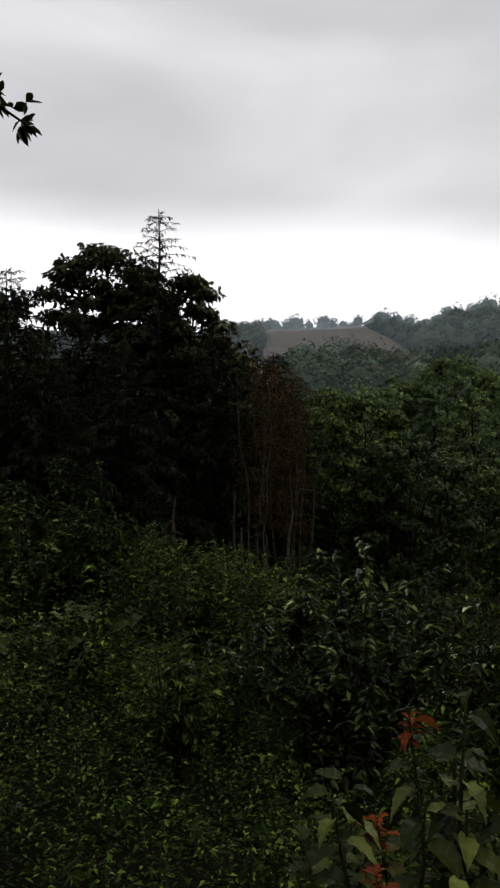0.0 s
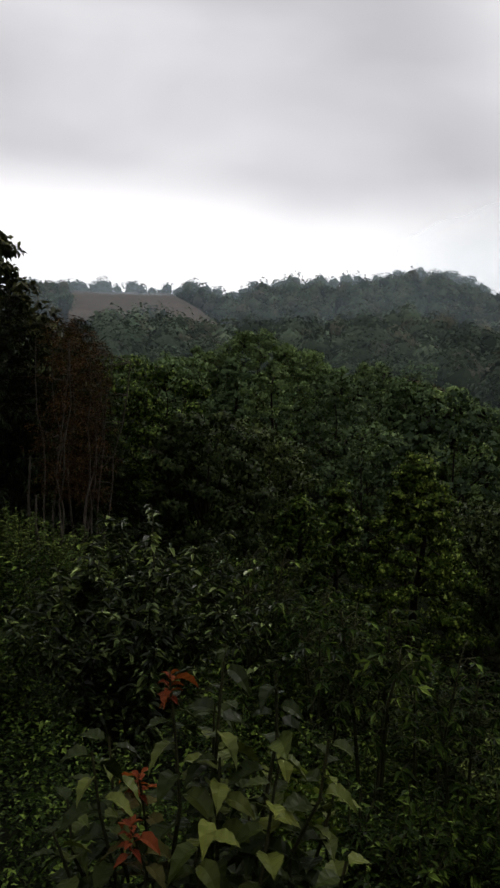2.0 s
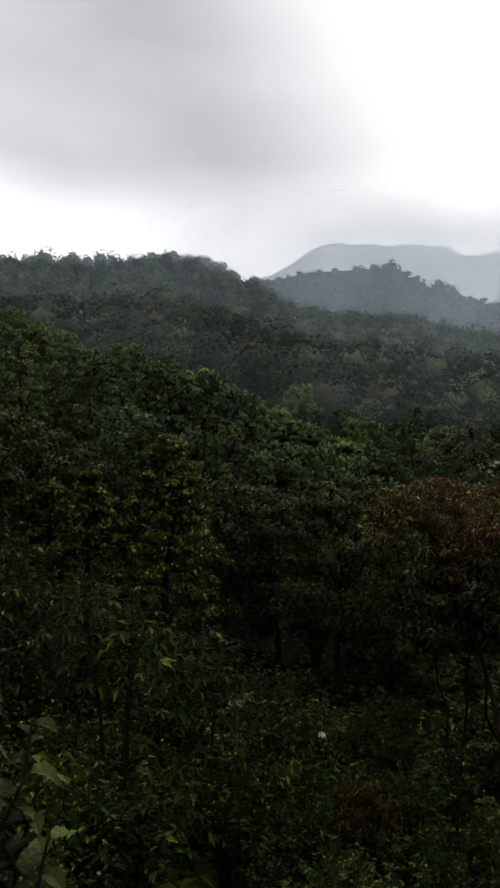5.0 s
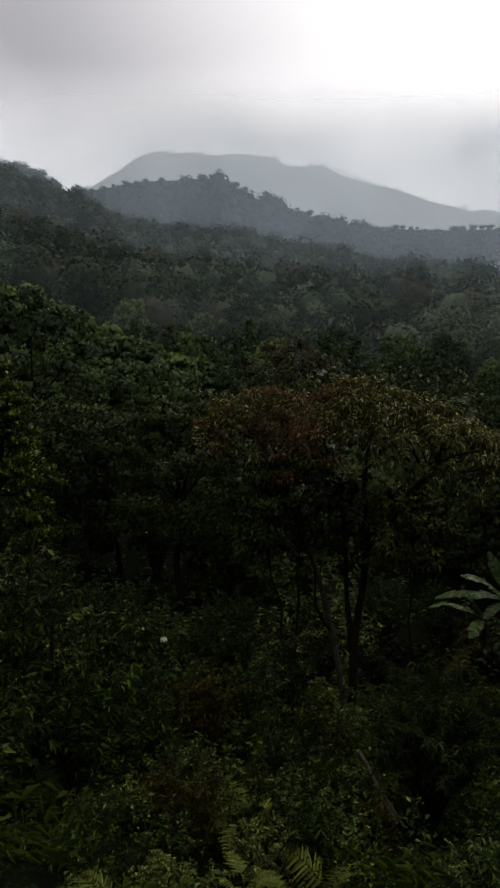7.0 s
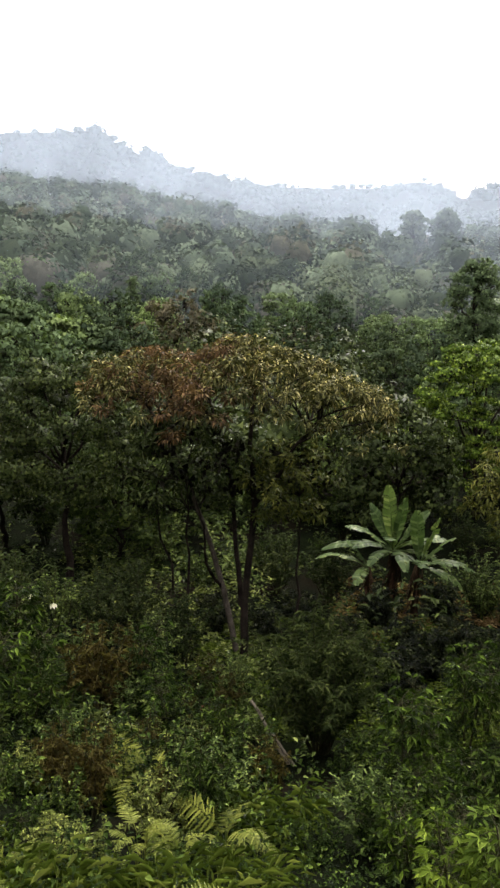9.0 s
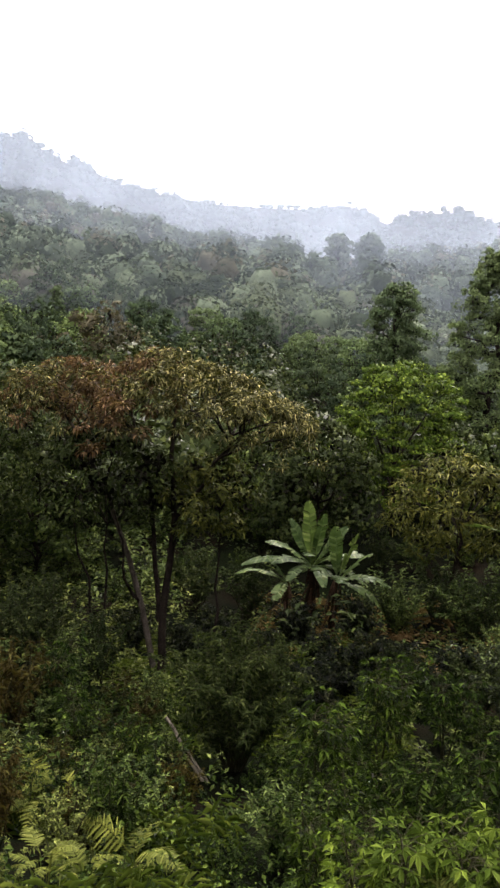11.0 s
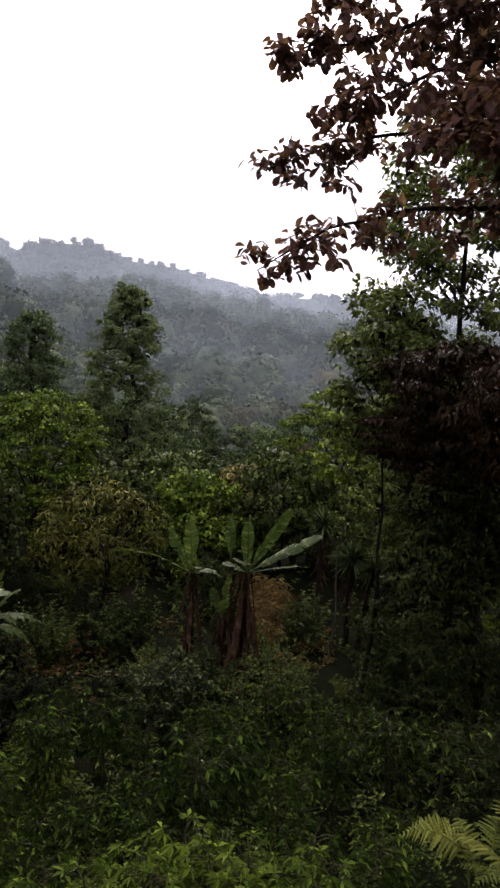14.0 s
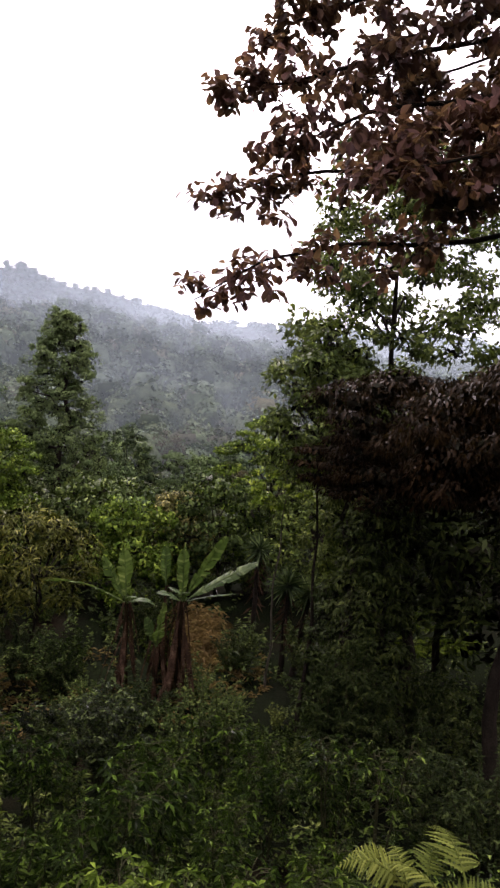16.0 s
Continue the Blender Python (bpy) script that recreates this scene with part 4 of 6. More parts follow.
# ---- wooded hills ----
def far_woods(name, label, seed, count, az0, az1, r0, r1, crown, mat, tufts=60, near_crest=None, tuft=0.26, heart=0.62):
    """Far woods: many small uneven crowns of leaf tufts over the slopes, in one mesh."""
    r = rng(seed)
    s = Soup()
    az = r.uniform(az0, az1, count)
    if near_crest is None:
        d = np.sqrt(r.uniform(r0 * r0, r1 * r1, count))
    else:
        dist, dist_az = RIDGES[near_crest][:2]
        d = np.interp(az, dist_az, dist) * (r0 + (r1 - r0) * r.random(count))
    field = (az > 1.0) & (az < 8.4 + (446 - d) / 45) & (d > 252) & (d < 442)
    if near_crest is None:  # none on the far side of the crest
        field |= (az < 66) & (d > np.interp(az, RIDGES[0][1], RIDGES[0][0]) * 1.01)
    az, d = az[~field], d[~field]
    count = len(az)
    z = height(az, d)
    size = crown * np.clip(np.exp(r.normal(0, 0.42 if near_crest is None else 0.45, count)), 0.4, 1.8 if near_crest is None else 1.9)
    tall = r.uniform(0.75, 1.35, count) * (1.0 if near_crest is None else 0.8 if near_crest == 0 else 0.62)
    c = np.stack([d * np.sin(np.radians(az)), d * np.cos(np.radians(az)), z + size * 0.40 * tall], -1)
    n = count * tufts
    v = unit(r.normal(0, 1, (n, 3)))
    v[:, 2] = np.where(v[:, 2] < -0.3, -v[:, 2], v[:, 2])
    out = np.repeat(np.stack([np.sin(np.radians(az)), np.cos(np.radians(az)), np.zeros(count)], -1), tufts, 0)
    up_side = np.sum(v * out, -1)  # the uphill side of each crown lies in the slope
    v = np.where(((up_side > 0.3) & (v[:, 2] < 0.5))[:, None], v - 2 * up_side[:, None] * out, v)
    bumps = unit(r.normal(0, 1, (count, 8, 3)))
    near = np.max(np.einsum("nk,nbk->nb", v, np.repeat(bumps, tufts, 0)), 1)
    lump = 0.58 + 0.42 * np.clip(near, 0, 1) ** 4 + 0.06 * r.random(n)
    R = np.repeat(np.stack([size * 0.55, size * 0.55, size * 0.62 * tall], -1), tufts, 0)
    p = np.repeat(c, tufts, 0) + v * R * lump[:, None]
    L = (np.repeat(np.minimum(size, crown), tufts) * tuft * r.uniform(0.7, 1.35, n))[:, None]
    t1 = unit(np.cross(v, r.normal(0, 1, (n, 3))))
    t2 = np.cross(v, t1)
    rough = r.normal(0, 0.26, (3, n, 1))
    q = np.stack([p + (t1 + v * rough[0]) * L * 0.6, p - (t1 * 0.5 - t2 * 0.8 - v * rough[1]) * L * 0.6, p - (t1 * 0.5 + t2 * 0.8 - v * rough[2]) * L * 0.6], 1).reshape(-1, 3)
    s.add(q, np.arange(n * 3).reshape(-1, 3))
    inside = s.add_cores(c, np.stack([size * 0.55, size * 0.55, size * 0.62 * tall], -1) * heart, r)
    soft = np.concatenate([np.repeat(v + r.normal(0, 0.05, (n, 3)), 3, 0), inside])
    ob = new(name, s.mesh(name, mat, normals=soft))
    tagged(ob, label, name, kind="stuff")


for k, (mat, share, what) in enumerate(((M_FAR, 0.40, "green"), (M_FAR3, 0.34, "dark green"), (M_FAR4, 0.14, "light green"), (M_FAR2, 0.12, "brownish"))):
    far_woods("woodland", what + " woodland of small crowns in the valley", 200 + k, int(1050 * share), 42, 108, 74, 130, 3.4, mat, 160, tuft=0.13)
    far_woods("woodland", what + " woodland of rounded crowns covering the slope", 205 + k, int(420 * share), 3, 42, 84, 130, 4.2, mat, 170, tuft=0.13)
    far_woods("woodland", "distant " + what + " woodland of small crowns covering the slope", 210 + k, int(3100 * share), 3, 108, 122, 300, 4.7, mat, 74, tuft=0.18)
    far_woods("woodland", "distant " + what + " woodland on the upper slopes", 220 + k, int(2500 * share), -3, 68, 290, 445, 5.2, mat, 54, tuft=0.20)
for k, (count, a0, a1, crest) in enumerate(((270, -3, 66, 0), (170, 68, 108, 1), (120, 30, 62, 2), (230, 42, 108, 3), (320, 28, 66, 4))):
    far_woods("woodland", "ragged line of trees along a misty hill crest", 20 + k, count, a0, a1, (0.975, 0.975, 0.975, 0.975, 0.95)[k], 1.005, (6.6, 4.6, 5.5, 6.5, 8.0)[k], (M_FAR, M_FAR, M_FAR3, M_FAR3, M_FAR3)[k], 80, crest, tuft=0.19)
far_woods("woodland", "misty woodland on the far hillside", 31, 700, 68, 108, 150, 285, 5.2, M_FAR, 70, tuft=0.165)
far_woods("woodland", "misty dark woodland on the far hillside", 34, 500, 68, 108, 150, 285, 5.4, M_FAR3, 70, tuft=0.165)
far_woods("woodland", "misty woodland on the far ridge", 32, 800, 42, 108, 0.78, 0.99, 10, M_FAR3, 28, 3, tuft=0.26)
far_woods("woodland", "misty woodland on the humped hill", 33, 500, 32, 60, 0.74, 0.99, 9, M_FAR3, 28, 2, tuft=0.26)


def bare_field():
    az, r = np.meshgrid(np.linspace(1.0, 8.2, 16), np.linspace(256, 447, 12), indexing="ij")
    az = az + (az - 1.0) / 7.2 * (446 - r) / 45
    s = Soup()
    z = height(az, r) + 2.2 + rng(35).normal(0, 0.15, az.shape)
    s.add(np.stack([r * np.sin(np.radians(az)), r * np.cos(np.radians(az)), z], -1).reshape(-1, 3), np.array([(i * 12 + j, i * 12 + j + 1, (i + 1) * 12 + j + 1, (i + 1) * 12 + j) for i in range(15) for j in range(11)]))
    tagged(new("field", s.mesh("field", M_FIELD, True)), "bare brown cleared field below the wooded crest", "field", kind="structure")


bare_field()


far_woods("scrub", "leafy green scrub on the slope behind the flat-crowned tree", 16, 300, 43, 62, 25, 60, 2.3, M_DARKTREE, 120, tuft=0.11, heart=0.35)
far_woods("scrub", "low green scrub covering the hillside between trees", 15, 800, 3, 108, 26, 88, 1.9, M_DARKTREE, 80, tuft=0.13, heart=0.35)


# trees on the near side of the hill, each one apart
def hill_trees():
    common = dict(group="hillside trees", limbs_n=3, simple=True, clump=0.17, deep=1.15)
    kinds = [
        leafy_tree("hill_tree", "rounded green tree in the hillside wood", "tree", 41, 7.5, 6.2, 6.6, M_HILL, 0.26, 30, 96, **common),
        leafy_tree("hill_tree", "dark green broadleaf tree in the hillside wood", "tree", 42, 8.5, 6.5, 7.6, M_HILLDARK, 0.26, 30, 96, **common),
        leafy_tree("hill_tree", "tall narrow green tree in the hillside wood", "tree", 43, 9.5, 4.4, 8.6, M_HILL, 0.22, 32, 105, shape="column", **common),
        leafy_tree("hill_tree", "light green leafy tree in the hillside wood", "tree", 44, 7.0, 5.8, 6.2, M_HILLLIGHT, 0.25, 30, 96, **common),
        leafy_tree("hill_tree", "brownish open-crowned tree in the hillside wood", "tree", 45, 7.0, 6.5, 5.4, M_HILLBROWN, 0.25, 26, 96, **common),
        leafy_tree("hill_tree", "cone-shaped blue-green tree in the hillside wood", "tree", 46, 8.5, 4.0, 8.0, M_HILL, 0.22, 30, 105, shape="cone", **common),
    ]
    r = rng(47)
    placed, used = [], set()
    for _ in range(9000):
        az, d = r.uniform(-6, 108), math.sqrt(r.uniform(30 ** 2, 92 ** 2))
        if (az > 40 and (d < 27.5 or d > 82)) or (az < 6 and d < 40) or len(placed) >= 180:
            continue
        x, y = d * math.sin(math.radians(az)), d * math.cos(math.radians(az))
        if any((x - a) ** 2 + (y - b) ** 2 < (2.5 + d * 0.016) ** 2 for a, b in placed):
            continue
        placed.append((x, y))
        k = int(r.choice(6, p=(0.32, 0.28, 0.10, 0.18, 0.08, 0.04)))
        size = r.uniform(0.55, 0.95) * (0.8 if az > 50 else 1.0) * (0.66 if az > 45 and d < 45 else 1.0)
        turn = r.uniform(0, 360)
        if k not in used:
            used.add(k)
            stand(kinds[k], az, d, turn, size, 0.3)
        else:
            again(kinds[k], az, d, turn, size, 0.3)


hill_trees()


# ---- the dark stand of conifers and broadleaf trees ----
for az, r, top, w, seed, dens in ((-17.6, 16.5, 12.6, 3.8, 51, 2.6), (-12.6, 19.0, 10.5, 4.4, 52, 2.8), (-6.9, 19.5, 17.2, 4.8, 53, 2.6), (-2.6, 18.5, 8.4, 3.6, 54, 2.8),
                                  (-9.6, 17.0, 7.5, 4.2, 55, 2.8), (2.0, 18.0, 7.0, 2.6, 56, 2.4), (-15.0, 16.0, 6.5, 3.6, 57, 2.8), (-21.5, 16.0, 10.0, 4.0, 58, 2.4)):
    h = aim(az, top, r)[2] - spot(az, r)[2]
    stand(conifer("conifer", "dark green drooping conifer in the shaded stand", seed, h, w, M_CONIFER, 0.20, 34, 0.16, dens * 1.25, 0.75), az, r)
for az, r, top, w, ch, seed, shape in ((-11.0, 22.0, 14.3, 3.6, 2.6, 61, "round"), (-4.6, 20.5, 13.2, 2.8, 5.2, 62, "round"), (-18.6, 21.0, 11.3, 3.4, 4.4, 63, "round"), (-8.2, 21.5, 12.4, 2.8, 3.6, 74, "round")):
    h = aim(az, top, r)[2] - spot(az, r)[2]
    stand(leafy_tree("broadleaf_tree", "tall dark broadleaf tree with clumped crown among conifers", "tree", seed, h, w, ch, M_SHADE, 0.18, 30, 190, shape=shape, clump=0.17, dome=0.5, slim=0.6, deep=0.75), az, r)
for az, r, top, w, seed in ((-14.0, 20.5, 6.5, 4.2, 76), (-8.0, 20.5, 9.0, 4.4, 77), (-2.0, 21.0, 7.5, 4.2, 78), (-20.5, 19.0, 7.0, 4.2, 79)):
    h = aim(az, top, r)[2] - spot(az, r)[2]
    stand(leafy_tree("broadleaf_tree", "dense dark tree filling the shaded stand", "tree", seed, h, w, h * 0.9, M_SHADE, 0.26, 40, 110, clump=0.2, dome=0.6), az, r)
# the dying brown conifers at the stand's edge
for az, r, top, w, seed in ((0.9, 15.5, 7.4, 1.2, 65), (3.2, 16.0, 5.8, 0.9, 66), (2.2, 16.6, 6.8, 1.0, 64)):
    h = aim(az, top, r)[2] - spot(az, r)[2]
    stand(leafy_tree("dying_conifer", "dying brown conifer with bare grey stems", "tree", seed, h, w, h * 0.80, M_DRY, 0.11, 46, 80, shape="column", clump=0.26, dome=0.2, stems=4, trunk_r=0.035, slim=0.10, limbs_n=20, bark=M_PALEBARK, core=0), az, r)
for az, r, h, seed in ((-0.4, 14.5, 1.3, 67), (2.4, 14.0, 1.9, 68), (-6.0, 15.0, 1.5, 69), (-10.0, 15.0, 1.2, 70), (-1.2, 16.0, 1.9, 71)):
    ob = thing("bare_stem", "thin pale bare tree stem at the stand's edge", "stem", "bare stems")
    s = Soup()
    q = rng(seed)
    add_tube(s, bend((0, 0, -0.1), (q.normal(0, 0.12), q.normal(0, 0.12), h), 0, q, 6, 0.02), np.linspace(0.045, 0.02, 6), 6)
    part("trunk", s, M_PALEBARK, ob, smooth=True)
    stand(ob, az, r)


# ---- trees across the middle of the slope ----
def tree_at(az, r, top, w, ch, seed, mat, label, leaf, clumps, per, **kw):
    h = float(aim(az, top, r)[2] - spot(az, r)[2])
    name = kw.pop("name", "broadleaf_tree")
    if r >= 16.5 and r < 60 and name == "broadleaf_tree" and not kw.get("simple"):  # too far off to tell single leaves
        leaf, per, kw["simple"] = leaf * 0.67, int(per * 1.75), True
    return stand(leafy_tree(name, label, "tree", seed, h, w, min(ch, h * 0.95), mat, leaf, clumps, per, **kw), az, r)


tree_at(8.2, 20, 3.8, 3.4, 5.6, 81, M_TIPPED, "green broadleaf tree with upright shoots beside brown conifers", 0.14, 34, 217, dome=0.35, clump=0.16, slim=0.5)
tree_at(5.0, 24, 4.6, 3.2, 6.0, 82, M_TIPPED, "slender green tree behind the brown conifers", 0.14, 30, 188, dome=0.35, clump=0.17, slim=0.5)
tree_at(11.5, 18, 0.6, 3.0, 4.6, 83, M_DARKTREE, "dark bushy tree in the shaded hollow", 0.14, 32, 217, clump=0.17, slim=0.5)
tree_at(14.5, 22, -0.5, 4.0, 4.6, 84, M_DARKTREE, "dark spreading tree on the shaded slope", 0.15, 32, 203, slim=0.5)
tree_at(18.6, 16, -5.6, 2.6, 3.4, 85, M_TIPPED, "small green tree with pointed crown on the slope", 0.12, 30, 188, shape="cone", dome=0.3, clump=0.15, slim=0.5)
tree_at(21.5, 18, -4.2, 2.6, 3.8, 86, M_TIPPED, "small green tree with several leaders on the slope", 0.12, 30, 188, shape="cone", dome=0.3, clump=0.15, slim=0.5)
tree_at(27.0, 17, -1.4, 3.8, 5.2, 87, M_TIPPED, "pyramid-shaped green tree with tiered boughs", 0.12, 110, 120, shape="cone", dome=0.35, clump=0.10, deep=0.9)
tree_at(31.5, 21, -5.5, 3.4, 3.6, 88, M_DARKTREE, "dark low tree in the shaded slope", 0.14, 30, 188, slim=0.5)
tree_at(35.5, 19, -7.0, 3.0, 3.6, 89, M_DARKTREE, "dark bushy tree on the valley side", 0.14, 30, 203, slim=0.5)
tree_at(40.0, 16.5, -5.4, 3.6, 3.3, 90, M_DARKTREE, "dark tree with slender trunk and wide leafy crown", 0.11, 36, 275, clump=0.18, slim=0.5)
tree_at(44.0, 19, -11.0, 2.6, 3.0, 91, M_TREE, "bright green small tree under the flat-crowned one", 0.18, 24, 130)
tree_at(47.5, 22, -8.5, 3.6, 3.6, 92, M_DARKTREE, "dark tree behind the flat-crowned tree", 0.2, 28, 130)
tree_at(49.0, 13.5, -9.0, 2.6, 2.0, 94, M_DARKTREE, "dark thin tree beneath the flat crown", 0.13, 24, 120, stems=2, trunk_r=0.05, clump=0.2)
tree_at(57.0, 13.5, -12.0, 2.0, 1.4, 95, M_MANGO, "small olive tree under the flat crown", 0.13, 18, 110, trunk_r=0.04)
tree_at(62.0, 25, -8.2, 4.2, 4.6, 96, M_TREE, "broad green tree in the valley", 0.2, 34, 150)
tree_at(65.0, 22, -8.6, 3.8, 3.6, 97, M_DARKTREE, "dark rounded tree beyond the banana plants", 0.18, 34, 160, dome=0.4)
tree_at(71.0, 26, -3.7, 5.2, 5.2, 98, M_LIME, "lime-green tree with layered puffs of leaves", 0.14, 120, 130, dome=0.65, clump=0.115, deep=0.6)
tree_at(74.2, 30, -8.5, 4.0, 3.6, 99, M_DARKTREE, "dark tree behind the lime-green one", 0.22, 28, 130)
tree_at(77.0, 45, 4.8, 7.4, 13.5, 100, M_HILL, "tall narrow tree standing over the valley", 0.19, 230, 84, shape="spire", clump=0.10, deep=1.1, core=0.7)
tree_at(70.3, 48, 1.9, 6.4, 9.0, 101, M_HILL, "tall open-crowned tree in the valley", 0.22, 110, 80, clump=0.125, deep=1.2, shape="spire")
tree_at(65.6, 236, 4.9, 9.0, 11.0, 102, M_FAR4, "open-headed tree standing out on the far slope", 0.9, 30, 110, simple=True, core=0.15)
tree_at(67.9, 236, 5.0, 8.6, 15.0, 103, M_FAR4, "dense round-headed dark tree on the far slope", 1.05, 34, 150, simple=True, clump=0.24, shape="column", core=0.3)
tree_at(60.9, 80, -1.4, 5.0, 8, 104, M_TREE, "pale blue-green cone-shaped tree in the wood", 0.4, 34, 110, shape="cone", dome=0.8)
tree_at(46.2, 90, 0.8, 4.5, 8, 105, M_TREE, "pale green narrow tree in the hillside wood", 0.4, 30, 110, shape="cone", dome=0.8)
tree_at(75.6, 18.0, -10.6, 3.4, 2.4, 106, M_MANGO, "spreading tree with long drooping olive leaves", 0.17, 54, 90, name="mango_tree", slim=0.24, droop=0.4, dome=0.2, clump=0.12, stems=2, trunk_r=0.07)
tree_at(80.0, 27, -8.0, 4.2, 3.8, 107, M_TREE, "green leafy tree behind the banana plants", 0.2, 30, 140)
tree_at(83.0, 24, -9.5, 3.4, 3.6, 108, M_LIME, "yellowish-green bushy tree behind the banana plants", 0.18, 28, 140)
tree_at(86.2, 26, -8.6, 3.2, 3.2, 109, M_FLAT, "small tree with orange-tinged leaves", 0.18, 26, 130)
tree_at(89.5, 25, -7.2, 3.6, 3.8, 110, M_TREE, "green bushy tree at the field's far edge", 0.18, 28, 140)
tree_at(93.0, 26, -2.2, 4.6, 5.0, 111, M_LIME, "light green tree with layered boughs", 0.14, 44, 203, dome=0.6, clump=0.13, deep=0.6, slim=0.5)
tree_at(97.5, 24, -3.0, 4.6, 5.4, 112, M_TREE, "green tree with small leaves behind the tall one", 0.16, 36, 160)
tree_at(94.0, 16.5, -4.0, 1.5, 1.6, 113, M_LIME, "thin pale sapling with forked top and few leaves", 0.13, 12, 60, bark=M_PALEBARK, trunk_r=0.035, clump=0.26, core=0)
tree_at(101.4, 15, 18.5, 5.6, 6.6, 114, M_AIRY, "tall airy tree with small leaves and visible boughs", 0.13, 120, 150, clump=0.10, dome=0.4, slim=0.6, shape="column", trunk_r=0.10, limbs_n=30, core=0.3)
tree_at(97.2, 13.0, 4.2, 2.5, 2.6, 119, M_AIRY, "small-leaved green tree in front of the dark one", 0.11, 44, 150, trunk_r=0.05, clump=0.15, dome=0.4, slim=0.5)
tree_at(99.2, 14.4, -6.0, 1.6, 2.2, 120, M_AIRY, "low bright green tree beside the dark one", 0.11, 34, 150, trunk_r=0.05, clump=0.16, dome=0.4, slim=0.5)
tree_at(104.8, 11.0, 2.0, 3.3, 1.9, 115, M_BROWNLEAF, "dark brownish-leaved tree casting deep shade", 0.078, 64, 320, clump=0.17, droop=0.7, dome=0.3, slim=0.44, deep=0.5)
tree_at(99.6, 11.6, -2.6, 2.0, 1.05, 121, M_BROWNLEAF, "small brown-leaved tree at the edge of the shade", 0.09, 28, 200, clump=0.16, droop=0.6, dome=0.3, slim=0.44, deep=0.4)
tree_at(111.5, 9.5, 3.0, 3.0, 1.8, 116, M_BROWNLEAF, "dark tree with dense brownish crown", 0.08, 50, 300, clump=0.17, droop=0.9, dome=0.3, slim=0.44)
tree_at(101.9, 10.4, -7.2, 1.3, 3.5, 122, M_DARKTREE, "tall column of dark climbing vines", 0.085, 60, 170, shape="column", clump=0.22, droop=0.5, dome=0.3, trunk_r=0.06)
tree_at(100.2, 12.6, -13.5, 1.5, 1.8, 129, M_DARKTREE, "bushy young tree beside the yuccas", 0.10, 30, 130, clump=0.2, dome=0.4, trunk_r=0.04)
tree_at(106.5, 16, -2.0, 4.5, 4.0, 117, M_DARKTREE, "dark tree in the shade", 0.2, 36, 140)
tree_at(112.0, 15, 1.0, 5.0, 5.0, 118, M_DARKTREE, "dark tree at the field's edge", 0.2, 36, 140)


# the spur of rounded, lighter trees behind them
for k, (az, top, w) in enumerate(((26.5, 3.2, 4.6), (28.6, 2.6, 4.2), (30.6, 1.8, 4.8), (32.6, 0.9, 4.2), (34.6, -0.3, 4.6), (36.4, -1.0, 4.0), (38.3, -1.7, 4.4), (40.2, -2.4, 4.0), (42.2, -2.9, 4.2), (23.5, 4.2, 5.2), (18.0, 5.4, 6.0), (15.0, 6.4, 6.4), (12.0, 4.6, 5.0), (20.6, 4.0, 5.0))):
    r = 45 if az > 25 else 62
    tree_at(az, r, top, w, 6.5, 300 + k, (M_HILL, M_HILLLIGHT, M_HILL)[k % 3], "rounded light green tree on the wooded spur", 0.22, 36, 190, limbs_n=3, simple=True, clump=0.17, deep=1.15, group="trees on the spur")


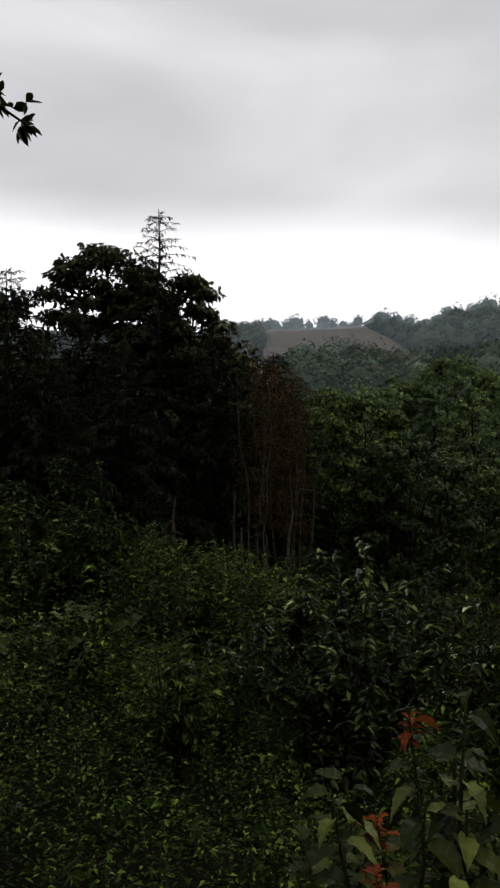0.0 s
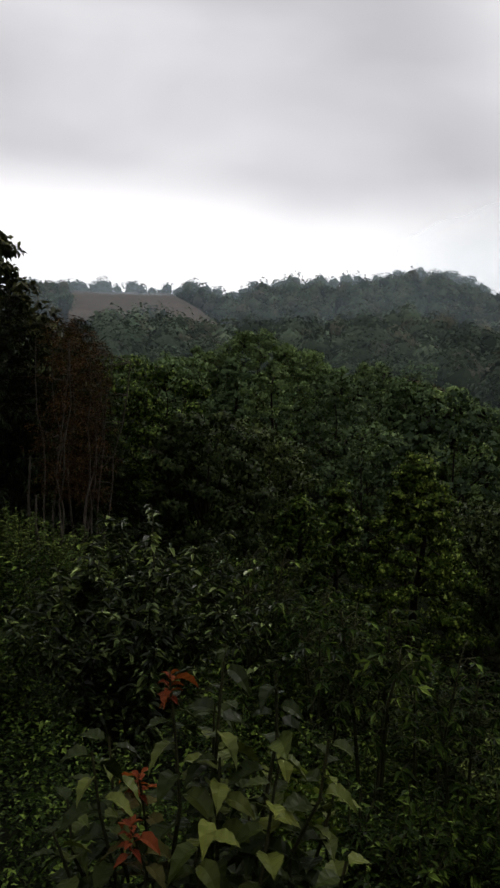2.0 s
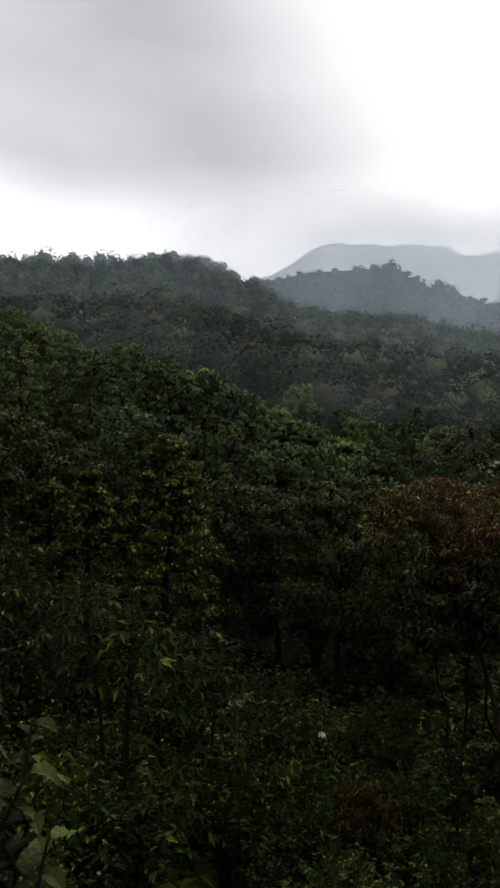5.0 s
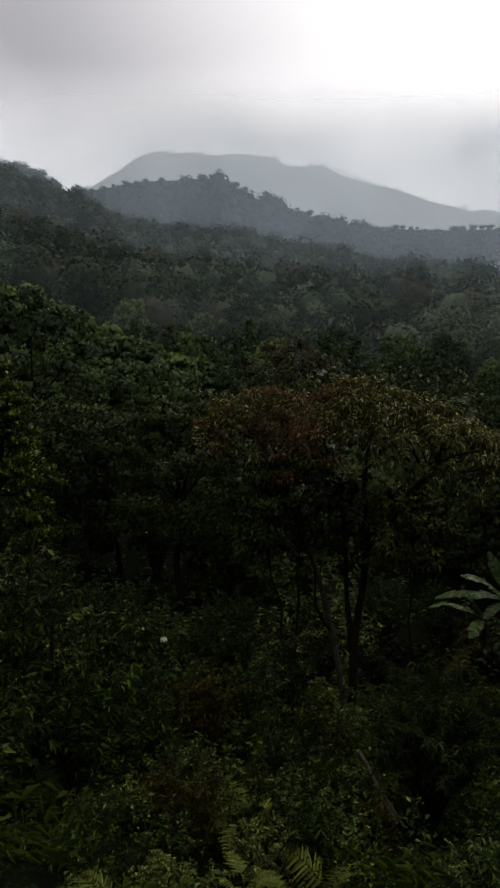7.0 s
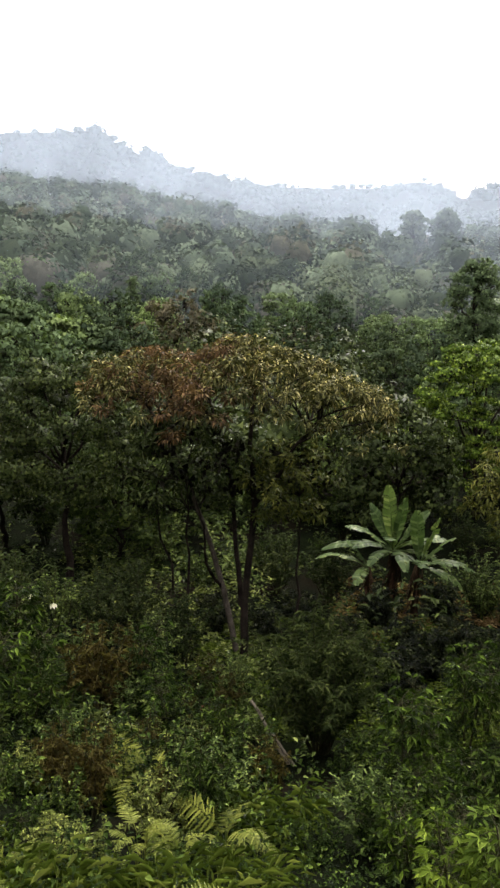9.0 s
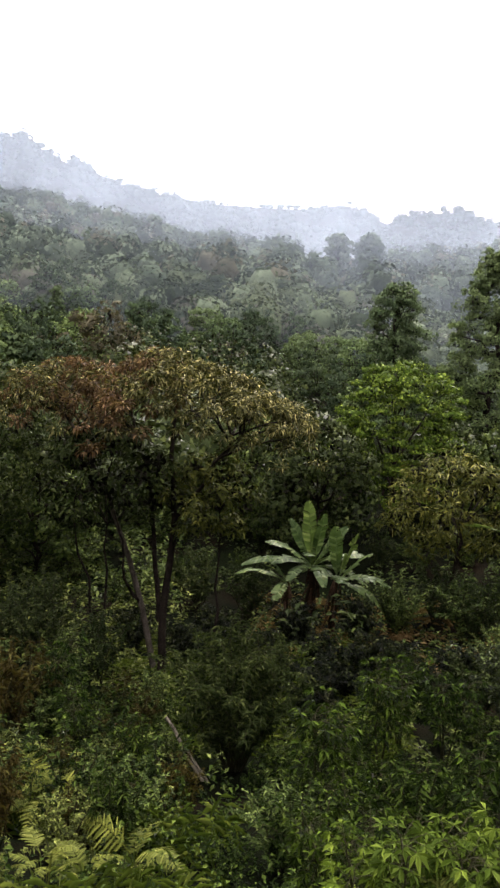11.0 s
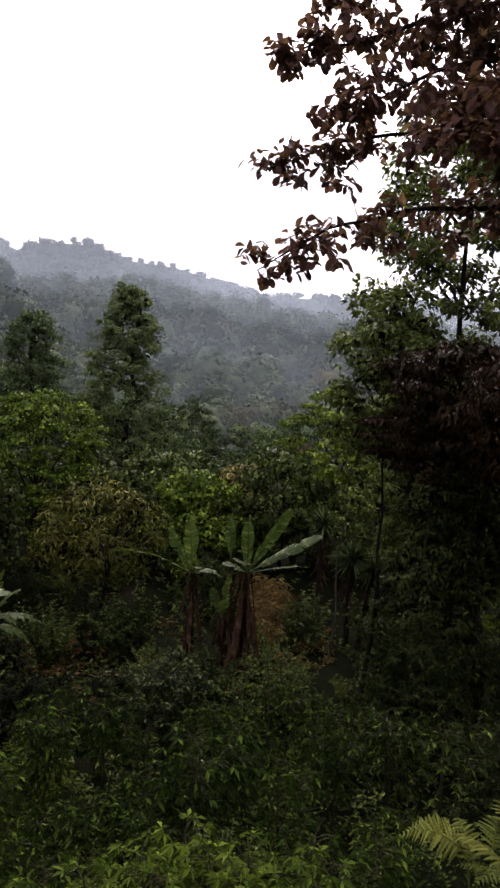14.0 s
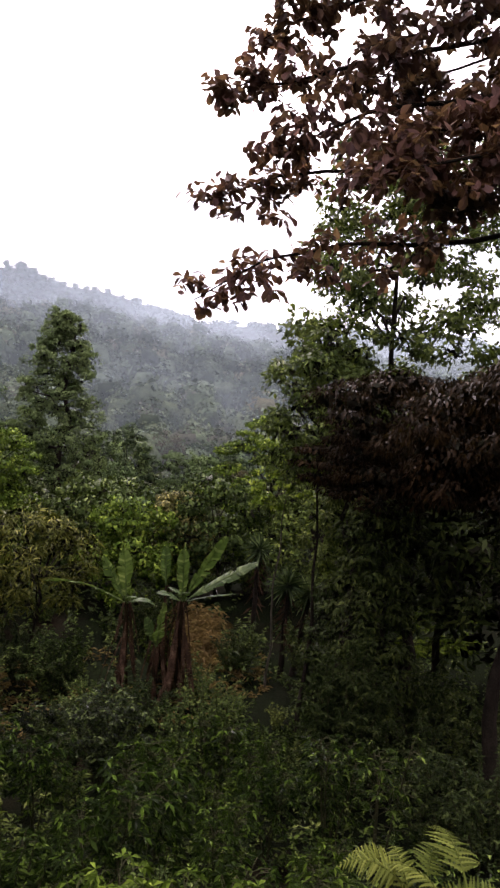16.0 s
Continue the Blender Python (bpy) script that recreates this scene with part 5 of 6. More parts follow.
# ---- the flat-crowned tree ----
def umbrella_tree():
    """Thin leaning stems that fork into rising boughs, under a wide roof of leaf tufts, russet on one side."""
    r = rng(93)
    ob = thing("flat_crowned_tree", "flat-crowned tree with ochre and russet leaves and several thin trunks", "tree")
    foot = spot(53.4, 13.4)
    ob.location = foot
    a = math.radians(53.4)
    right, away = np.array((math.cos(a), -math.sin(a), 0)), np.array((math.sin(a), math.cos(a), 0))

    def at(x, z, y=0.0):
        return right * x + away * y + np.array((0, 0, z))

    def top(x, y):
        z = np.interp(x, (-2.9, -2.5, -1.8, -0.9, 0.0, 0.9, 1.6, 2.3, 2.9), (5.2, 5.62, 5.85, 5.80, 6.1, 5.85, 5.5, 5.15, 4.85))
        return z - 0.16 * np.abs(y) ** 1.6

    stems = (  # ways of (across, up, away), and the foot's thickness
        (((0, -0.2, 0), (0, 1.0, 0), (0.15, 2.3, 0.05), (0.22, 3.2, 0.1), (0.12, 4.1, 0.2), (0.15, 4.9, 0.3), (0.40, 5.7, 0.4)), 0.085),
        (((-0.10, -0.2, 0.1), (-0.35, 1.1, 0.15), (-0.60, 2.2, 0.1), (-0.95, 3.3, 0), (-1.35, 4.2, -0.1), (-1.75, 5.0, -0.2), (-2.1, 5.5, -0.2)), 0.065),
        (((-0.05, 1.0, 0.05), (-0.16, 2.2, 0.3), (-0.22, 3.4, 0.5), (-0.50, 4.5, 0.6), (-0.85, 5.4, 0.7)), 0.055),
        (((0.20, 3.0, 0.08), (0.55, 3.45, 0), (0.85, 4.0, -0.1), (1.15, 4.5, -0.2), (1.65, 4.85, -0.2), (2.4, 4.95, -0.2)), 0.045),
        (((-0.40, 1.3, 0.15), (-0.72, 1.9, -0.1), (-0.70, 2.6, -0.3), (-0.85, 3.3, -0.5)), 0.035),
    )
    ends = []
    for k, (way, thick) in enumerate(stems):
        pts = np.array([at(x, z, y) for x, z, y in way])
        fine = np.stack([np.interp(np.linspace(0, len(pts) - 1, 16), np.arange(len(pts)), pts[:, j]) for j in range(3)], -1)
        fine[1:-1] = (fine[:-2] + fine[1:-1] * 2 + fine[2:]) / 4 + r.normal(0, 0.012, (14, 3))
        s = Soup()
        add_tube(s, fine, np.linspace(thick, thick * 0.28, 16), 7)
        part("trunk", s, M_PALEBARK if k == 1 else M_BARK, ob, smooth=True)
        if k < 4:
            ends.append(fine)
    wood = np.concatenate([e[7:] for e in ends])
    # boughs from the stems to the roof
    hubs = []
    for k in range(30):
        q, t = math.sqrt((k + 0.5) / 30), k * 2.399
        x, y = 2.65 * q * math.cos(t) - 0.05, 1.9 * q * math.sin(t)
        hub = at(x, float(top(x, y)) - 0.35, y)
        o = wood[np.argmin(np.linalg.norm((wood - hub) * (1, 1, 0.5), axis=1) + 2.0 * np.clip(wood[:, 2] - hub[2] + 0.5, 0, 9))]
        s = Soup()
        b = bend(o, hub, 0.10, r, 7, 0.03)
        add_tube(s, b, np.linspace(0.026, 0.009, 7), 5)
        part("limb", s, M_BARK, ob, smooth=True)
        hubs.extend(b[3:])
    hubs = np.array(hubs)
    green, russet, twigs = Soup(), Soup(), Soup()
    soft = {0: [], 1: []}
    for k in range(430):
        q, t = math.sqrt(r.random()), r.random() * 6.283
        x, y = 2.85 * q * math.cos(t) - 0.05, 2.05 * q * math.sin(t)
        low = r.random() ** 2.2
        puff = 0.16 * noise.noise((x * 1.5, y * 1.5, 8.0))
        if puff < -0.05 and low < 0.6:
            continue  # gaps between the puffs
        c = at(x, float(top(x, y)) + puff - 0.75 * low, y)
        if k % 2 == 0:
            o = hubs[np.argmin(np.linalg.norm(hubs - c, axis=1))]
            add_tube(twigs, bend(o, c, 0.03, r, 4, 0.02), np.linspace(0.009, 0.003, 4), 3)
        red = noise.noise((x * 1.3 + 4, y * 1.3, 2)) * 0.9 - 0.12 * abs(x + 1.4) + r.normal(0, 0.22) > -0.05 and x < 0.4
        n = 56
        d = unit(r.normal(0, 1, (n, 3)) * (1, 1, 0.7) + (0, 0, 0.25))
        p = c + d * (0.13, 0.13, 0.09) * r.uniform(0.3, 1.2, (n, 1))
        L = 0.092 * r.uniform(0.6, 1.2, n)
        add_leaves(russet if red else green, p, d - (0, 0, 0.35), L, L * 0.42, r, 0.2, 0.35, up=d + (0, 0, 0.8))
        soft[int(red)].append(np.repeat(d + (0, 0, 0.55) + r.normal(0, 0.2, d.shape), 4, 0))
    tagged(part("twigwork", twigs, M_BARK, ob), "thin forking twigs", kind="stuff")
    part("crown", green.mesh("crown", M_FLAT, normals=np.concatenate(soft[0])), M_FLAT, ob)
    part("russet_foliage", russet.mesh("russet_foliage", M_RUSSET, normals=np.concatenate(soft[1])), M_RUSSET, ob, "russet older leaves")


umbrella_tree()


# ---- banana plants ----
def banana_at(az, r, crown_el, label, seed, stem_r, leaves, dead):
    at = spot(az, r)
    return banana_plant(label, seed, at, float(aim(az, crown_el, r)[2] - at[2]), stem_r, leaves, dead)


banana_at(82.7, 16.2, -17.0, "banana plant with a long arching leaf and dead skirt", 121, 0.085,
          ((-5, 30, 2.05, 0.36, 0.30, -25), (352, 84, 1.25, 0.36, 0.02, 78), (354, 62, 1.20, 0.30, 0.03, -60), (170, 30, 0.7, 0.26, 0.5), (250, 50, 0.8, 0.28, 0.4)), 16)
banana_at(87.0, 15.6, -16.6, "banana plant with pale arching leaves and withered skirt", 122, 0.095,
          ((176, 62, 1.75, 0.36, 0.05, 55), (177, 36, 1.85, 0.36, 0.08, -22), (174, 18, 1.15, 0.34, 0.10, 14), (352, 36, 0.65, 0.30, 0.30), (350, 88, 1.15, 0.32, 0.02, 75), (262, 50, 0.9, 0.30, 0.35)), 30)
banana_at(85.3, 16.0, -20.0, "young banana shoot with yellow-green leaf", 123, 0.05, ((150, 84, 1.05, 0.26, 0.05, 70), (345, 70, 0.8, 0.28, 0.1, 50), (260, 60, 0.9, 0.28, 0.25)), 4)
banana_at(85.4, 16.5, -15.6, "thin old banana stem with one yellowing leaf", 127, 0.05, ((20, 85, 0.95, 0.26, 0.04, 65), (200, 10, 0.6, 0.2, 0.6)), 9)
banana_at(65.0, 17.0, -19.6, "leafy banana plant with drooping outer leaves", 124, 0.11,
          ((345, 84, 1.60, 0.36, 0.02, 70), (150, 80, 1.35, 0.34, 0.03, 62), (338, 66, 1.4, 0.36, 0.12, 30), (158, 58, 1.45, 0.36, 0.15, -30), (335, 44, 1.55, 0.38, 0.34), (342, 20, 1.8, 0.38, 0.42), (155, 36, 1.5, 0.38, 0.36), (170, 16, 1.4, 0.36, 0.46),
           (255, 55, 1.3, 0.36, 0.42), (75, 55, 1.3, 0.36, 0.4), (230, 30, 1.3, 0.36, 0.55), (275, 30, 1.2, 0.36, 0.55), (300, 38, 1.4, 0.36, 0.45), (190, 46, 1.3, 0.36, 0.4)), 14)
banana_at(66.8, 16.6, -20.4, "smaller banana plant in the clump", 125, 0.085,
          ((340, 86, 1.35, 0.34, 0.03, 75), (150, 72, 1.3, 0.34, 0.06, 40), (165, 56, 1.35, 0.34, 0.25), (168, 30, 1.4, 0.34, 0.45), (240, 45, 1.1, 0.34, 0.45), (172, 8, 1.0, 0.3, 0.5), (20, 30, 1.0, 0.34, 0.45)), 12)
banana_at(63.2, 16.6, -21.0, "small banana plant with hanging leaves", 126, 0.075,
          ((342, 34, 1.5, 0.32, 0.5), (330, 62, 1.1, 0.32, 0.3), (160, 55, 0.9, 0.32, 0.3), (260, 25, 1.0, 0.32, 0.5)), 10)
sword_plant("yucca with a spiky rosette on a shaggy trunk", 131, spot(95.2, 17.2), float(aim(95.2, -15.0, 17.2)[2] - spot(95.2, 17.2)[2]), 0.62, 2)
sword_plant("slender yucca with a small spiky head", 132, spot(92.8, 20.0), float(aim(92.8, -12.6, 20.0)[2] - spot(92.8, 20)[2]), 0.6, 1)


# ---- the overhanging tree: trunk out of view, boughs with brownish leaves reaching in ----
def overhanging_tree():
    r = rng(141)
    ob = thing("overhanging_tree", "big tree with drooping brownish leaves on long boughs", "tree")
    foot = spot(124, 7.5, 0.2)
    trunk = Soup()
    tp = bend(foot, aim(118, 42, 7.0), 0, r, 8, 0.08)
    add_tube(trunk, tp, np.linspace(0.24, 0.10, 8), 9)
    part("trunk", trunk, M_BARK, ob, smooth=True)
    boughs = (  # way points (bearing, rise) from the trunk outwards, and distance
        (((117, 16), (108, 11.5), (102, 10.9), (97.2, 10.8), (94.6, 10.0), (91.3, 9.3), (88.7, 7.7), (85.9, 5.8)), 7.0),
        (((117, 20), (106, 17), (98.9, 15.8), (95, 15.6), (91.4, 15.0), (88.5, 13.8), (86.0, 12.8)), 7.2),
        (((117, 24), (106, 20.5), (98.3, 19.8), (95.3, 18.5), (93.3, 17.5), (90.6, 16.9)), 6.7),
        (((117, 27), (106, 24), (97, 22.6), (93.5, 21.6), (91.1, 21.0), (88.6, 20.9), (86.4, 19.8)), 6.8),
        (((117, 31), (106, 28), (97, 26.4), (94.0, 25.4), (91.2, 24.6), (89.6, 23.6)), 7.3),
        (((117, 35), (106, 32), (98, 29.6), (94, 28.4), (91.5, 27.4)), 6.9),
        (((117, 21), (109, 17.5), (103, 16.4), (98.6, 15.6)), 6.2),
        (((117, 26), (110, 21), (104, 18.7), (99, 18)), 6.4),
        (((117, 24), (111, 19), (106, 15.0), (103.5, 13.6)), 6.8),
        (((117, 32), (110, 28), (104, 25), (97.5, 23.6)), 6.5),
        (((117, 36), (108, 34), (100, 32), (94, 30)), 7.1),
        (((117, 29), (110, 24), (103, 22), (96, 21.6)), 7.6),
        (((117, 34), (110, 31), (102, 28.5), (94, 27)), 7.5),
        (((117, 23), (111, 20), (105, 19.5), (100, 20.6)), 7.7),
    )
    for way, d in boughs:
        leaves = Soup()
        pts = np.array([tp[5]] + [aim(a, e, d) for a, e in way])
        fine = np.stack([np.interp(np.linspace(0, len(pts) - 1, 22), np.arange(len(pts)), pts[:, j]) for j in range(3)], -1)
        s = Soup()
        add_tube(s, fine, np.linspace(0.034, 0.005, 22), 5)
        bough = part("bough", s, M_BARK, ob, smooth=True)
        n_tw = 40 if len(way) > 4 else 54
        for k in range(n_tw):
            t = 0.25 + 0.75 * (k + r.random()) / n_tw
            o = np.array([np.interp(t, np.linspace(0, 1, 22), fine[:, j]) for j in range(3)])
            e = o + r.normal(0, 1, 3) * (0.24, 0.24, 0.15) * (1.3 - 0.85 * t)
            add_tube(leaves, np.stack([o, (o + e) / 2 + (0, 0, 0.02), e]), 0.004, 3)
            # whorl of hanging leaves at the twig's end
            n = 18
            a = r.random(n) * 6.283
            d3 = np.stack([np.cos(a), np.sin(a), r.uniform(-1.3, 0.5, n)], -1)
            L = r.uniform(0.075, 0.12, n)
            add_obovate(leaves, e + r.normal(0, 0.045, (n, 3)), d3, L, L * 0.66, r)
        part("foliage", leaves, M_BRANCH, bough)


overhanging_tree()


def leafy_spray():
    """The spray of pointed leaves that hangs into view over the weeds."""
    r = rng(142)
    ob = thing("overhanging_branch", "dark leafy branch end of a nearby tree", "branch")
    a, b = aim(-40, 26, 3.4), aim(-16.3, 21.8, 2.9)
    s, leaves = Soup(), Soup()
    p = bend(a, b, 0.12, r, 9, 0.01)
    add_tube(s, np.concatenate([[spot(-44, 3.6, 0.1)], [aim(-44, -5, 3.6)], p]), np.concatenate([[0.06, 0.045], np.linspace(0.03, 0.004, 9)]), 6)
    part("stem", s, M_BARK, ob)
    for k in range(46):
        t = 0.55 + 0.45 * (k + 0.5) / 46
        o = np.array([np.interp(t, np.linspace(0, 1, 9), p[:, j]) for j in range(3)]) + r.normal(0, 0.03, 3)
        n = 4
        d = r.normal(0, 0.7, (n, 3)) + (0.45, 0, -0.15)
        L = r.uniform(0.045, 0.075, n)
        add_leaves(leaves, np.repeat(o[None], n, 0), d, L, L * 0.45, r, full=True)
    part("foliage", leaves, M_DARKTREE, ob)


leafy_spray()


# ---- plants set singly, nearest first ----
at = spot(13.5, 2.15)
broad_leaf_plant("broad_leaf_plant", "leafy plant with broad pale leaves and red stem tips", 151, at,
                 ((-0.14, 0.05, 1.32, 1), (0.03, 0.08, 1.40, 0), (0.16, -0.02, 1.34, 0), (0.30, -0.10, 1.16, 0), (-0.36, 0.0, 1.14, 0), (0.12, -0.18, 1.10, 0), (-0.05, -0.15, 1.0, 0),
                  (0.30, -0.26, 0.9, 0), (0.36, -0.02, 0.98, 0), (-0.26, -0.12, 0.98, 2), (0.24, -0.34, 0.7, 2), (0.04, 0.25, 1.15, 0), (-0.46, -0.05, 0.95, 0), (-0.30, 0.18, 1.1, 0), (0.12, -0.3, 0.75, 0),
                  (-0.15, -0.28, 0.7, 0), (-0.40, -0.22, 0.75, 0), (0.0, -0.02, 1.1, 0), (0.24, 0.12, 1.1, 0), (-0.2, 0.22, 0.95, 2), (0.2, 0.3, 0.9, 0), (-0.42, 0.12, 0.95, 0)), 0.14)
stand(stemmed_shrub("leafy_shrub", "arching shrub with pale pointed leaves", "shrub", 152, 1.75, 1.75, M_SHRUB, 26, 0.080, 0.40, 54, 0.35, bare=0.12, side=4, full=True), 7.3, 5.4)


def big_leaf_plant(seed, az, r, size):
    q = rng(seed)
    ob = thing("large_leaf_plant", "plant with long broad upright leaves among the weeds", "plant", "large-leaved plants")
    for k in range(9):
        s = Soup()
        a = k * 2.399
        broad_leaf(s, np.array((0, 0, 0.1)), (math.cos(a) * 0.7, math.sin(a) * 0.7, q.uniform(0.5, 1.6)), size * q.uniform(0.7, 1.1), size * 0.30, q, 0.35)
        part("leaf", s, M_SHRUB, ob)
    stand(ob, az, r)


big_leaf_plant(153, -12.0, 7.4, 1.15)
big_leaf_plant(154, -15.6, 6.6, 0.85)
big_leaf_plant(155, -2.5, 7.0, 0.55)

kinds = {
    "weed": stemmed_shrub("weed", "leafy green weed in the undergrowth", "weed", 161, 0.75, 0.7, M_WEED, 9, 0.062, 0.44, 26, 0.25, "weeds", side=2),
    "tall": stemmed_shrub("tall_weed", "tall leafy weed with narrow leaves", "weed", 162, 1.25, 0.8, M_WEED, 9, 0.090, 0.30, 32, 0.35, "weeds", side=2),
    "dark": stemmed_shrub("dark_shrub", "dark green leafy shrub on the slope", "shrub", 163, 1.5, 1.5, M_DARKTREE, 12, 0.080, 0.44, 36, 0.3, "shrubs", side=3),
    "bush": stemmed_shrub("bush", "bushy green shrub with small leaves", "shrub", 164, 1.2, 1.3, M_TREE, 12, 0.068, 0.45, 32, 0.2, "shrubs", side=3),
    "dry": stemmed_shrub("dry_weed", "half-dry brownish tall weed", "weed", 165, 1.3, 0.8, M_BRONZE, 9, 0.075, 0.3, 30, 0.5, "dry weeds", side=3),
    "coffee": stemmed_shrub("coffee_bush", "dark glossy coffee bush in a planted row", "shrub", 166, 0.85, 0.85, M_COFFEE, 12, 0.10, 0.42, 20, 0.4, "coffee bushes", side=4, bare=0.05),
    "cassava": palmate_plant("cassava_plant", "bright green cassava plant with hand-shaped leaves", 167, 1.35, M_CASSAVA, 50, 0.105),
    "cassava2": palmate_plant("cassava_plant", "young bright green cassava plant", 168, 1.0, M_CASSAVA, 44, 0.10),
    "compound": palmate_plant("compound_weed", "tall weed with drooping compound leaves", 169, 1.3, M_WEED, 28, 0.085, "weeds"),
    "olive": stemmed_shrub("weed", "pale olive-green weed with many small leaves", "weed", 184, 0.8, 0.8, M_OLIVE, 10, 0.058, 0.42, 28, 0.25, "weeds", side=3),
    "fern": fern("fern", "yellow-green fern with arching fronds", 170, 0.75, 8, 0.30),
    "fern3": fern("fern", "tall yellow-green fern rising from the bank", 176, 0.45, 9, 0.70),
    "cassava3": palmate_plant("cassava_plant", "yellow-green young cassava plant", 177, 1.25, M_YOUNG, 34, 0.10),
    "fern2": fern("fern", "yellow-green bracken fern with broad fronds", 171, 0.85, 7, 0.50),
}
started = set()


def plant(kind, az, r, size=1.0, turn=None, sink=0.05):
    q = (az * 37.7 + r * 91.3) % 360 if turn is None else turn
    if kind in started:
        return again(kinds[kind], az, r, q, size, sink)
    started.add(kind)
    return stand(kinds[kind], az, r, q, size, sink)


# by the stand of conifers
for az, r, kind, size in ((-14.8, 9.6, "dark", 1.5), (-17.0, 8.6, "bush", 1.4), (-12.2, 9.0, "tall", 1.5), (-10.6, 10.5, "tall", 1.3), (-8.0, 11.0, "bush", 1.1), (-5.0, 12.0, "weed", 1.5), (-2.5, 11.0, "bush", 1.0),
                         (0.8, 12.0, "bush", 1.0), (-18.0, 9.5, "dark", 1.3), (3.0, 10.0, "bush", 1.15), (-7.5, 8.0, "weed", 1.5), (-4.0, 8.5, "tall", 0.9), (0.0, 8.5, "weed", 1.5), (-15.5, 5.5, "weed", 1.2),
                         (-12.0, 12.5, "dark", 1.0), (-7.0, 13.5, "dark", 0.8), (-2.0, 13.5, "bush", 0.9), (4.0, 13.0, "dark", 1.0), (11.5, 8.5, "tall", 1.2), (13.5, 9.5, "compound", 1.4), (15.5, 9.0, "compound", 1.5), (12.5, 12, "dark", 1.3),
                         (17.0, 10.0, "dark", 1.2), (19.5, 9.0, "compound", 1.5), (17.0, 7.0, "tall", 1.1), (20.5, 7.0, "compound", 1.4), (24.4, 7.2, "compound", 1.7), (22.5, 10.5, "dark", 1.3), (25.5, 11.5, "bush", 1.4),
                         (28.0, 9.5, "tall", 1.3), (27.6, 7.8, "compound", 1.6), (30.5, 8.5, "compound", 1.6), (31.5, 11.0, "dark", 1.3), (33.5, 9.5, "bush", 1.3), (29.0, 6.0, "tall", 1.1), (26.0, 5.2, "weed", 1.4), (23.0, 5.0, "weed", 1.3),
                         (32.5, 6.2, "tall", 1.1), (35.5, 8.8, "cassava", 1.2), (36.8, 8.2, "cassava2", 1.3), (34.2, 7.6, "cassava2", 1.2), (35.8, 12.0, "dark", 1.2), (39.0, 12.5, "bush", 1.2), (42.0, 13.0, "dark", 1.1), (45.0, 14.0, "dark", 1.2)):
    plant(kind, az, r, size)
q = rng(178)
for _ in range(46):
    plant(str(q.choice(("weed", "tall", "bush", "compound", "dark"), p=(0.3, 0.2, 0.2, 0.2, 0.1))), q.uniform(-22, 6), q.uniform(4.2, 12), q.uniform(0.45, 0.85))
# the valley side below the flat-crowned tree
for az, r, kind, size in ((41.5, 8.8, "dry", 1.3), (43.0, 9.2, "dry", 1.2), (40.0, 9.6, "bush", 1.1), (44.2, 9.0, "bush", 0.9), (46.0, 9.4, "cassava", 1.0), (47.0, 8.6, "cassava2", 1.0), (38.2, 7.2, "tall", 1.0), (40.5, 6.6, "weed", 1.3),
                         (50.2, 10.2, "dry", 0.8), (52.0, 9.6, "dry", 0.7), (49.5, 8.4, "weed", 1.3), (52.0, 7.6, "tall", 0.9), (45.0, 7.0, "weed", 1.3), (47.5, 6.2, "weed", 1.2), (54.0, 7.0, "weed", 1.3), (50.0, 5.4, "tall", 0.8),
                         (48.5, 12.5, "dark", 1.0), (45.5, 11.5, "bush", 1.0), (51.0, 14.5, "coffee", 1.1), (55.0, 14.2, "coffee", 1.0), (57.5, 15.2, "coffee", 1.2), (59.5, 12.8, "coffee", 0.8), (61.5, 14.0, "coffee", 1.0),
                         (63.0, 12.6, "coffee", 0.9), (65.6, 11.2, "coffee", 1.0), (66.8, 12.2, "coffee", 1.0), (68.5, 12.8, "coffee", 1.1), (70.0, 14.0, "coffee", 1.0), (66.0, 14.2, "coffee", 0.9), (72.5, 13.2, "coffee", 1.1),
                         (74.0, 12.2, "coffee", 0.9), (77.0, 13.2, "coffee", 1.1), (79.0, 12.4, "dark", 0.9), (64.0, 15.5, "coffee", 1.2), (69.0, 16.0, "coffee", 1.2), (72.0, 16.5, "bush", 1.0), (78.0, 16.5, "dark", 1.0), (80.0, 14.8, "bush", 0.9),
                         (84.5, 13.2, "dark", 1.0), (83.0, 12.6, "bush", 0.8), (87.0, 12.8, "bush", 1.0), (90.0, 13.2, "bush", 1.1), (92.0, 14.5, "bush", 0.6), (93.2, 10.6, "olive", 0.8), (94.6, 11.4, "weed", 0.9), (95.8, 10.4, "weed", 1.0), (94.9, 9.9, "olive", 0.9), (97.2, 11.0, "olive", 0.8), (94.0, 12.6, "weed", 0.8), (96.6, 12.4, "weed", 0.9), (95.2, 13.8, "olive", 0.7), (97.6, 13.6, "weed", 0.7), (93.4, 9.6, "bush", 0.6), (96.4, 9.6, "bush", 0.65), (89.0, 15.6, "bush", 0.9), (91.5, 17.5, "dark", 0.9), (97.5, 16.0, "dark", 1.2),
                         (99.6, 12.4, "dark", 1.0), (104.5, 12.4, "dark", 1.0), (107.0, 13.0, "dark", 0.9), (99.0, 9.6, "dark", 0.9), (102.0, 9.4, "dark", 0.9), (106.0, 9.6, "dark", 0.9),
                         (100.0, 7.4, "compound", 1.0), (104.0, 7.0, "compound", 1.0), (108.0, 7.4, "dark", 0.8), (110.5, 10.5, "dark", 1.0), (112.0, 7.0, "dark", 0.9), (75.0, 17.6, "dark", 1.1), (60.0, 17.5, "dark", 1.2), (56.0, 18.0, "dark", 1.2)):
    plant(kind, az, r, size)
q = rng(179)
